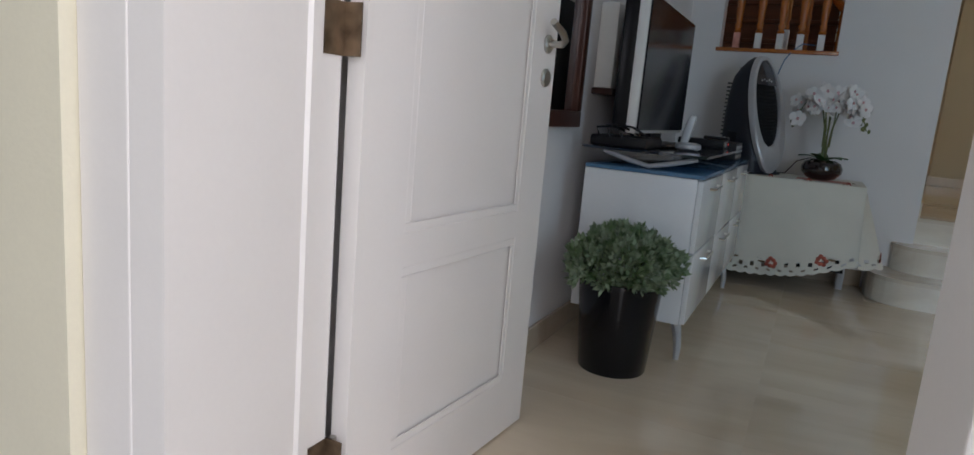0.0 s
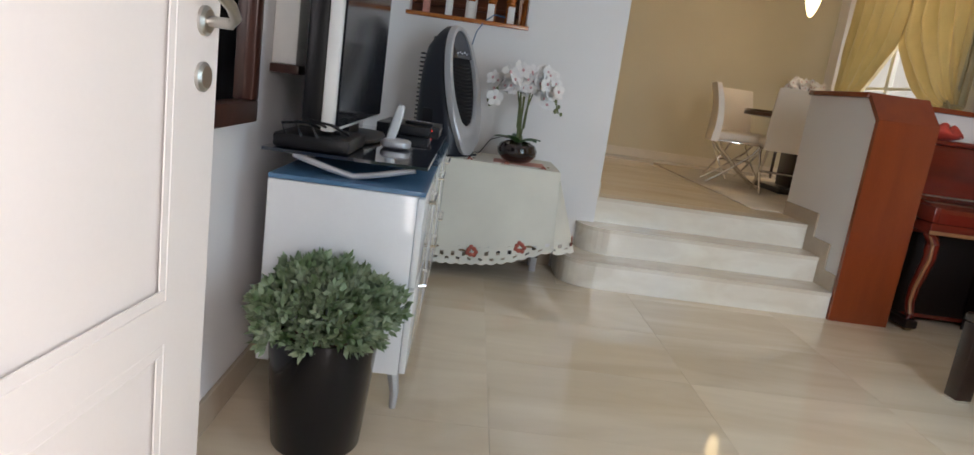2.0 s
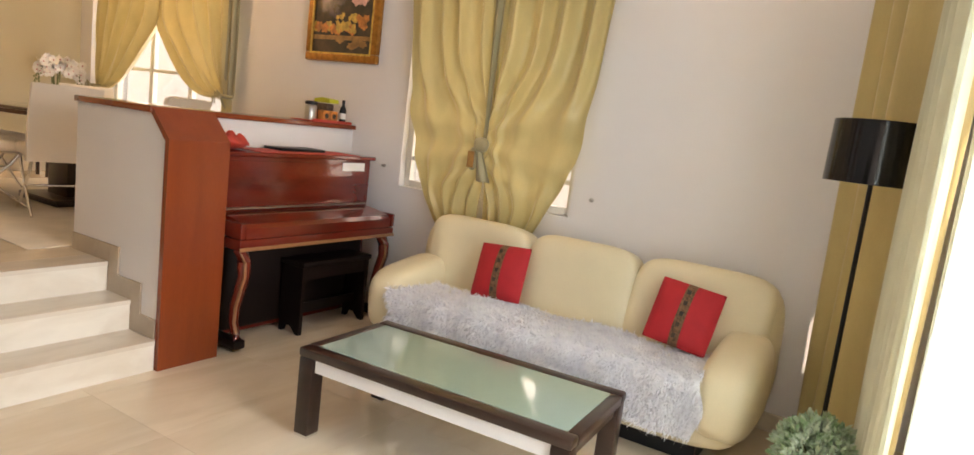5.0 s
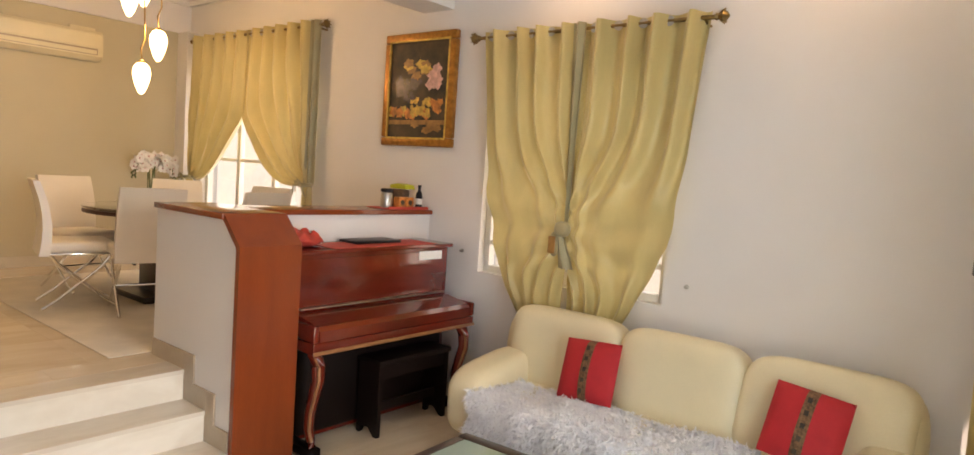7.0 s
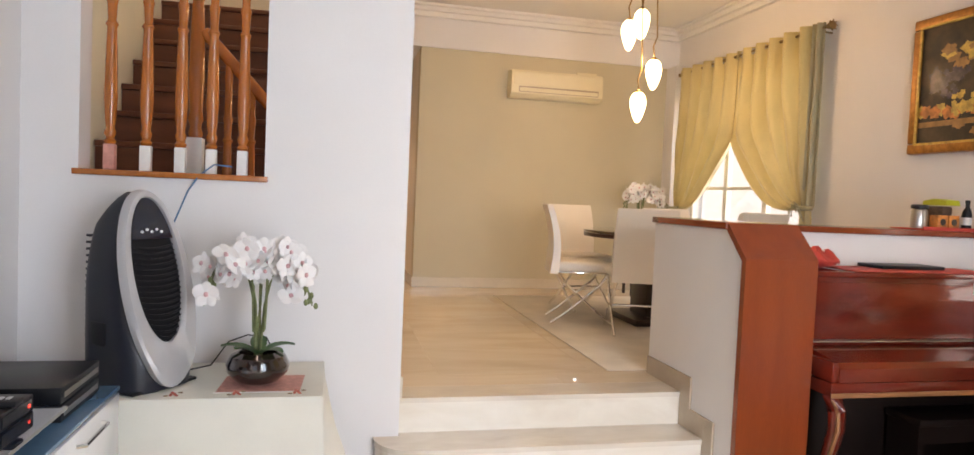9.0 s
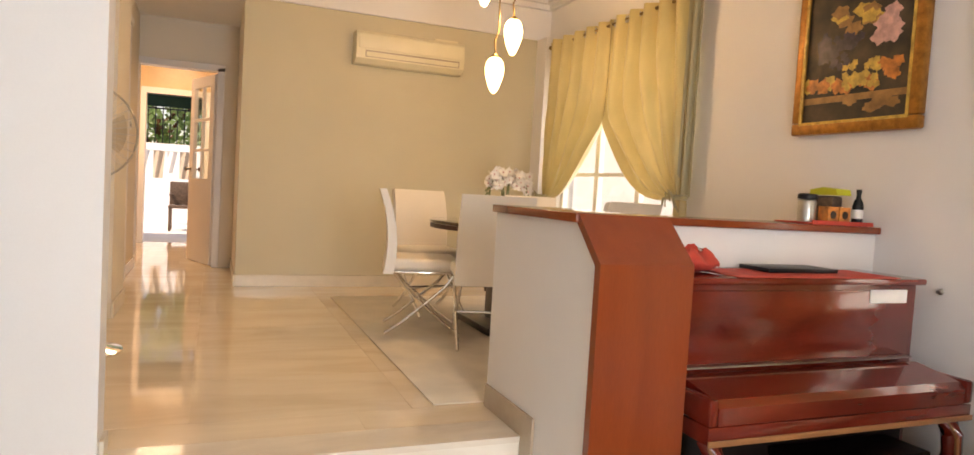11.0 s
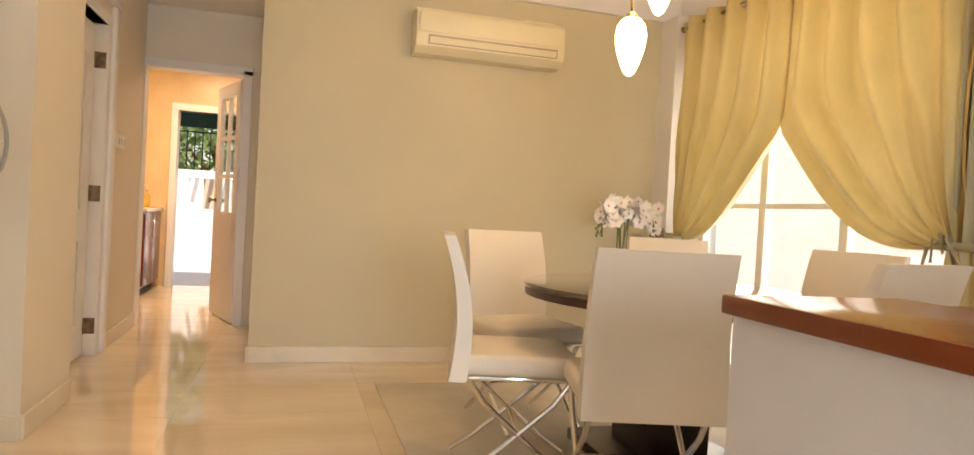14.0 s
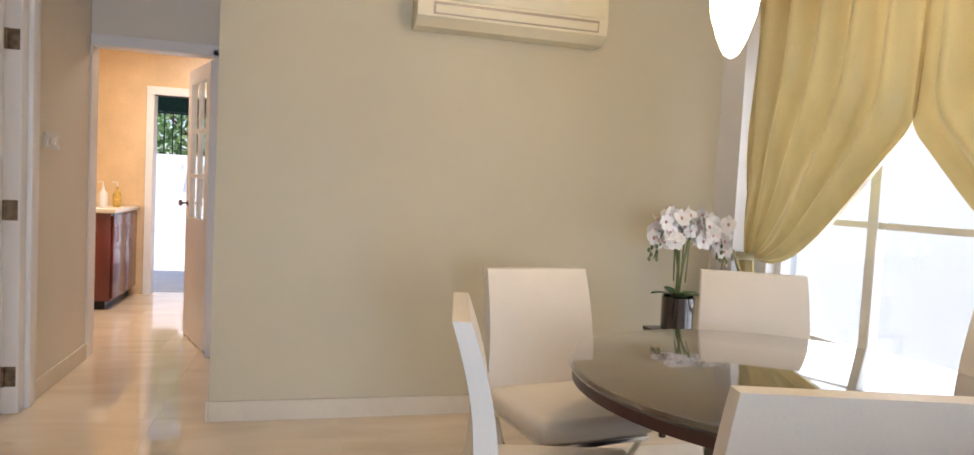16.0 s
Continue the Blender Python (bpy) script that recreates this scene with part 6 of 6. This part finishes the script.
# ---- floor lamp ----
LX, LY = 3.70, 1.822
fl = thing("floor_lamp", "black floor lamp with a drum shade", "floor lamp", (LX, LY, 0))
part("base", lathe(bmesh.new(), [(0.11, 0), (0.11, 0.012), (0.02, 0.022), (0.012, 0.03)], (LX, LY, 0), 28), M_BLACK, fl)
part("pole", tube(bmesh.new(), [(LX, LY, 0.03), (LX, LY, 1.65)], 0.010, 8), M_BLACK, fl)
part("shade", lathe(bmesh.new(), [(0.185, 1.48), (0.18, 1.735), (0.176, 1.735), (0.181, 1.48)], (LX, LY, 0), 40), M_SHADE, fl, "black drum shade")

# ---- stairwell ----
sw = thing("stair_flight", "dark timber staircase behind the opening", "staircase", (0, 6.8, UP), kind="structure")
for k in range(9):
    y, z = 5.95 + 0.235 * k, 1.30 + 0.19 * k
    part("riser", B(-0.528, 0.44, y, y + 0.02, z - 0.20, z, bev=0.002), M_STAIR, sw, smooth=False)
    part("tread", B(-0.528, 0.45, y - 0.02, y + 0.24, z + 0.001, z + 0.035, bev=0.006), M_STAIR, sw)
part("string", prism(bmesh.new(), [(5.9, 1.0), (5.9, 1.40), (8.0, 3.1), (8.0, 2.6)], 0, 0.451, 0.485), M_STAIR, sw, smooth=False)
part("soffit", prism(bmesh.new(), [(5.9, UP), (5.95, 1.09), (7.98, 2.70), (7.98, UP)], 0, -0.528, 0.43), M_CREAM, sw, smooth=False)


def baluster(bm, x, y, z0, z1):
    h = z1 - z0
    lathe(bm, [(0.019, 0.0), (0.026, 0.012), (0.017, 0.026), (0.025, 0.05), (0.017, 0.07), (0.022, 0.10), (0.027, 0.20), (0.024, 0.34), (0.019, 0.50), (0.026, 0.515), (0.017, 0.53), (0.020, 0.60), (0.024, 0.62), (0.018, 0.64), (0.018, h)], (x, y, z0), 16)
    return bm


bl = thing("balustrade", "varnished turned timber balustrade in the opening", "balustrade", (0.1, 5.49, 1.512))
part("sill", B(-0.30, 0.485, YS - 0.022, YS + 0.15, 1.513, 1.538, bev=0.004), M_PINE, bl, "reddish timber sill")
part("handrail", prism(bmesh.new(), [(5.455, 2.37), (5.525, 2.37), (5.532, 2.395), (5.515, 2.43), (5.465, 2.43), (5.448, 2.395)], 0, -0.279, 0.469), M_PINE, bl, smooth=False)
for x in (-0.18, -0.036, 0.105, 0.234, 0.366):
    p = part("baluster", baluster(bmesh.new(), x, 5.49, 1.65, 2.37), M_PINE, bl, "turned varnished baluster")
    part("block", B(x - 0.022, x + 0.022, 5.468, 5.512, 1.5385, 1.649, bev=0.003), M_PAPER if x > -0.1 else M_SALMON, p, "white square foot block")
sr = thing("stair_rail", "sloping varnished stair rail with newel post", "stair rail", (0.3, 5.84, UP), kind="structure")
part("handrail", tube(bmesh.new(), [(0.13, 5.84, 2.24), (0.40, 5.84, 1.95), (0.72, 5.84, 1.62)], 0.030, 10), M_PINE, sr)
nw = part("newel", lathe(bmesh.new(), [(0.030, 0.0), (0.036, 0.02), (0.026, 0.05), (0.036, 0.09), (0.030, 0.13), (0.038, 0.30), (0.032, 0.55), (0.026, 0.66), (0.036, 0.69), (0.026, 0.72), (0.032, 0.80), (0.032, 1.3)], (0.10, 5.84, 1.72), 18), M_PINE, sr, "turned varnished newel")
part("block", B(0.062, 0.138, 5.802, 5.878, 1.50, 1.719, bev=0.004), M_PAPER, nw, "white painted foot block")
part("post", B(0.064, 0.136, 5.804, 5.876, UP, 1.499, bev=0.004), M_PINE, nw)
for x in (0.25, 0.36, 0.47, 0.58):
    part("baluster", baluster(bmesh.new(), x, 5.84, 1.20, 2.36 - x * 1.04 - 0.02), M_PINE, sr)
part("bottom_string", B(0.139, 0.70, 5.82, 5.86, UP, 1.199), M_STAIR, sr, smooth=False)

# ---- pedestal fan ----
FX, FY, FZ = 0.80, 7.10, 1.665
fn = thing("pedestal_fan", "white pedestal fan with a wire guard", "fan", (FX, FY, UP))
part("base", lathe(bmesh.new(), [(0.20, 0), (0.20, 0.012), (0.12, 0.03), (0.03, 0.045), (0.025, 0.06)], (FX, FY, UP), 32), M_CHROME, fn, "polished round base")
part("pole", tube(bmesh.new(), [(FX, FY, UP + 0.05), (FX, FY, FZ - 0.06)], 0.014, 10), M_CHROME, fn)
FR = pose(FX, FY, FZ, 90, 0, 28)
part("motor", lathe(bmesh.new(), [(0.03, -0.16), (0.055, -0.14), (0.06, -0.04), (0.05, -0.02)], m=FR, n=20), M_WHITE, fn)
part("hub", lathe(bmesh.new(), [(0.035, 0.0), (0.035, 0.04), (0.02, 0.05)], m=FR, n=16), M_WHITE, fn)
gd = part("guard", tube(bmesh.new(), [FR @ Vector((0.245 * math.cos(a), 0.245 * math.sin(a), 0.03)) for a in [2 * math.pi * i / 40 for i in range(41)]], 0.006, 6), M_STEEL, fn, "wire guard")
for k in range(32):
    a = 2 * math.pi * k / 32
    part("wire", tube(bmesh.new(), [FR @ Vector((0.03 * math.cos(a), 0.03 * math.sin(a), 0.085)), FR @ Vector((0.15 * math.cos(a), 0.15 * math.sin(a), 0.075)), FR @ Vector((0.245 * math.cos(a), 0.245 * math.sin(a), 0.03)), FR @ Vector((0.13 * math.cos(a), 0.13 * math.sin(a), -0.035))], 0.0013, 4), M_SILV, gd)
for k in range(4):
    a = k * math.pi / 2

    def bl_(u, v):
        g = a + (v - 0.5) * 1.1
        r = 0.03 + 0.165 * u
        return FR @ Vector((r * math.cos(g), r * math.sin(g), 0.02 + 0.05 * (v - 0.5)))
    part("blade", grid(bmesh.new(), bl_, 6, 6), M_FANG, fn, "translucent plastic blade")

# ---- passage, kitchen and yard ----
swp = thing("switch_plate", "white three-gang switch plate", "switch", (0.69, 10.030, 1.890))
part("plate", B(0.6905, 0.699, 9.930, 10.150, 1.850, 1.940, bev=0.002), M_WHITE, swp)
for k in range(3):
    part("rocker", B(0.6992, 0.703, 9.955 + 0.065 * k, 9.995 + 0.065 * k, 1.875, 1.915), M_WHITEG, swp, smooth=False)
for y, z, nm in ((5.16, 1.135, "curtain_hook"), (3.40, 1.14, "curtain_hook")):
    solo(nm, lathe(bmesh.new(), [(0.014, 0), (0.014, 0.004), (0.006, 0.008), (0.006, 0.02), (0.010, 0.024)], m=pose(XR - 0.0005, y, z, 0, -90, 0), n=14), M_STEEL, "small metal curtain hook on the wall", "hook", (XR, y, z))
sk = thing("wall_socket", "white wall socket with a plug", "socket", (XR, 4.72, 0.35))
part("plate", B(XR - 0.009, XR - 0.0005, 4.62, 4.78, 0.31, 0.40, bev=0.002), M_WHITE, sk)
part("plug", B(XR - 0.045, XR - 0.0095, 4.66, 4.70, 0.335, 0.375, bev=0.004), M_WHITEG, sk)
kc = thing("kitchen_cabinet", "dark cherry kitchen cabinet with pale worktop", "cabinet", (0.2, 12.6, UP))
part("carcase", B(-0.86, 0.40, 12.4, 13.28, UP + 0.08, UP + 0.86, bev=0.003), M_CHERRY, kc)
part("plinth", B(-0.86, 0.35, 12.45, 13.28, UP, UP + 0.08), M_BLACK, kc, smooth=False)
part("worktop", B(-0.88, 0.44, 12.37, 13.285, UP + 0.861, UP + 0.90, bev=0.005), M_STEP, kc, "pale stone worktop")
for k in range(2):
    d_ = part("door", B(0.4005, 0.42, 12.42 + 0.42 * k, 12.83 + 0.42 * k, UP + 0.10, UP + 0.84, bev=0.003), M_CHERRY, kc)
    part("handle", tube(bmesh.new(), [(0.42, 12.47 + 0.42 * k, UP + 0.6), (0.445, 12.47 + 0.42 * k, UP + 0.61), (0.445, 12.47 + 0.42 * k, UP + 0.74), (0.42, 12.47 + 0.42 * k, UP + 0.75)], 0.005, 6), M_STEEL, d_)
for x, y, m_, lab in ((0.28, 12.6, M_WHITE, "white soap pump bottle"), (0.36, 12.75, M_YELLOW, "yellow dish soap bottle")):
    b_ = solo("soap_bottle", lathe(bmesh.new(), [(0.035, 0), (0.037, 0.02), (0.037, 0.12), (0.02, 0.15), (0.012, 0.16), (0.012, 0.19)], (x, y, UP + 0.9), 18), m_, lab + " on the worktop", "bottle", (x, y, UP + 0.9))
    part("pump", tube(bmesh.new(), [(x, y, UP + 1.09), (x, y, UP + 1.13), (x - 0.04, y - 0.02, UP + 1.13)], 0.006, 6), M_WHITE, b_)
structure("yard_wall", B(-4, 6, 19.0, 19.2, GROUND, 2.08), M_WALL, "white back yard wall", "wall")
yf_ = thing("yard_fence", "dark metal fence bars on the yard wall", "fence", (1.0, 19.1, 1.95))
for k in range(26):
    part("bar", tube(bmesh.new(), [(-0.6 + 0.14 * k, 19.1, 2.08), (-0.6 + 0.14 * k, 19.1, 2.85)], 0.012, 6), M_BLACK, yf_)
part("rail", B(-0.7, 3.0, 19.09, 19.11, 2.80, 2.83), M_BLACK, yf_, smooth=False)
aw = thing("awning", "dark green canvas awning over the back door", "awning", (0.9, 13.9, 2.6))
part("canvas", prism(bmesh.new(), [(13.43, 2.85), (14.5, 2.66), (14.5, 2.46), (14.49, 2.46), (14.48, 2.64), (13.43, 2.83)], 0, -1.5, 4.0), M_GREENAWN, aw, smooth=False)
for k in range(3):
    part("arm", tube(bmesh.new(), [(-1.2 + 2.4 * k, 13.43, 2.8), (-1.2 + 2.4 * k, 14.4, 2.63)], 0.02, 8), M_STEEL, aw)


def tree(x, y, h, r, seed):
    rnd = random.Random(seed)
    t = thing("tree", "broad-leaved garden tree behind the yard wall", "tree", (x, y, GROUND), group="garden trees")
    bm = tube(bmesh.new(), [(x, y, GROUND), (x + 0.1, y, h * 0.35), (x, y, h * 0.6)], 0.14, 10, 0.08)
    for k in range(9):
        a = k * 2.4
        tube(bm, [(x, y, h * (0.3 + 0.03 * k)), (x + r * 0.4 * math.cos(a), y + r * 0.4 * math.sin(a), h * (0.45 + 0.03 * k)), (x + r * 0.8 * math.cos(a), y + r * 0.8 * math.sin(a), h * (0.5 + 0.05 * k))], 0.05, 6, 0.015)
    part("trunk", bm, M_STAIR, t)
    vs, fs = [], []
    for k in range(2800):
        d = Vector((rnd.gauss(0, 1), rnd.gauss(0, 1), rnd.gauss(0, 1))).normalized()
        c = Vector((x, y, h * 0.62)) + Vector((d.x * r, d.y * r, d.z * h * 0.38)) * (rnd.uniform(0.45, 1.05) * (1 + 0.2 * math.sin(5 * d.x + 4 * d.z)))
        a = Vector((rnd.gauss(0, 1), rnd.gauss(0, 1), rnd.gauss(-0.4, 0.7))).normalized()
        b = a.cross(d + Vector((0.1, 0.2, 0.3))).normalized()
        l, w = rnd.uniform(0.10, 0.20), rnd.uniform(0.03, 0.06)
        i = len(vs)
        vs += [c, c + a * l * 0.5 + b * w, c + a * l, c + a * l * 0.5 - b * w]
        fs.append((i, i + 1, i + 2, i + 3))
    me = bpy.data.meshes.new("crown")
    me.from_pydata([v - t.location for v in vs], [], fs)
    me.materials.append(M_TREE)
    o = new("crown", me)
    o.parent = t
    tagged(o, "loose leafy crown", kind="stuff")


tree(0.2, 20.6, 4.6, 1.5, 1)
tree(2.2, 21.0, 5.0, 1.7, 2)
tree(-1.8, 21.2, 5.2, 1.8, 4)
yc = thing("garden_chair", "brown wicker garden chair in the yard", "chair", (0.95, 16.2, UP - 0.05))
YZ = UP - 0.05
part("seat", B(0.70, 1.20, 16.0, 16.45, YZ + 0.40, YZ + 0.45, bev=0.01), M_BROWN, yc)
part("backrest", B(0.70, 1.20, 16.44, 16.49, YZ + 0.45, YZ + 0.86, bev=0.015), M_BROWN, yc)
for x in (0.71, 1.15):
    part("arm", B(x, x + 0.045, 16.02, 16.44, YZ + 0.62, YZ + 0.65, bev=0.008), M_BROWN, yc)
    for y in (16.02, 16.40):
        part("leg", B(x, x + 0.04, y, y + 0.04, YZ, YZ + 0.40, bev=0.004), M_BROWN, yc)
dr = thing("clothes_line", "washing hung on a yard line", "clothes line", (0.5, 17.5, 1.2))
part("line", tube(bmesh.new(), [(-1.5, 17.5, 1.92), (0.6, 17.5, 1.88), (3.5, 17.5, 1.92)], 0.005, 5), M_STEEL, dr)
for x in (-1.5, 3.5):
    part("post", tube(bmesh.new(), [(x, 17.5, YZ), (x, 17.5, 1.95)], 0.02, 8), M_STEEL, dr)
for k, (x, m_) in enumerate(((0.10, M_PAPER), (0.34, M_SKIRT), (0.58, M_PAPER), (0.80, M_SKIRT))):
    part("garment", grid(bmesh.new(), lambda u, v: Vector((x + 0.20 * u * (1 - 0.15 * v), 17.5 + 0.025 * math.sin(u * 9 + 3 * v), 1.88 - (0.42 + 0.1 * (k % 2)) * v)), 10, 8), m_, dr, "hanging garment")

# ---- floor slabs ----
TILES = {}


def slab(parent, x0, x1, y0, y1, z):
    w, d = round(x1 - x0 - 0.0011, 4), round(y1 - y0 - 0.0011, 4)
    if w < 0.02 or d < 0.02:
        return
    if (w, d) not in TILES:
        bm = B(-w / 2, w / 2, -d / 2, d / 2, -0.012, 0.0)
        TILES[(w, d)] = _mesh("slab", bm, M_MARBLE, False)
    ob = new("slab", TILES[(w, d)])
    ob.parent = parent
    ob.location = ((x0 + x1) / 2, (y0 + y1) / 2, z)


def pave(parent, x0, x1, y0, y1, z, sx, sy):
    nx, ny = math.ceil((x1 - x0) / sx), math.ceil((y1 - y0) / sy)
    for i in range(nx):
        for j in range(ny):
            slab(parent, x0 + i * sx, min(x0 + (i + 1) * sx, x1), y0 + j * sy, min(y0 + (j + 1) * sy, y1), z)


pave(bpy.data.objects["floor"], XL, XR, YF - 0.02, 4.98, 0.0, 0.9, 0.6)
pave(bpy.data.objects["floor"], XL, 0.86, 4.98, YS, 0.0, 0.9, 0.6)
pave(bpy.data.objects["floor"], 2.955, XR, 4.98, 5.52, 0.0, 0.9, 0.6)
pave(bpy.data.objects["floor_dining"], 1.11, 2.59, 5.657, 5.87, UP, 0.9, 0.6)
pave(bpy.data.objects["floor_dining"], 0.46, XR, 5.87, YK + 0.12, UP, 0.9, 0.6)
pave(bpy.data.objects["floor_kitchen"], -0.9, 2.6, YK + 0.12, 13.42, UP, 0.4, 0.4)
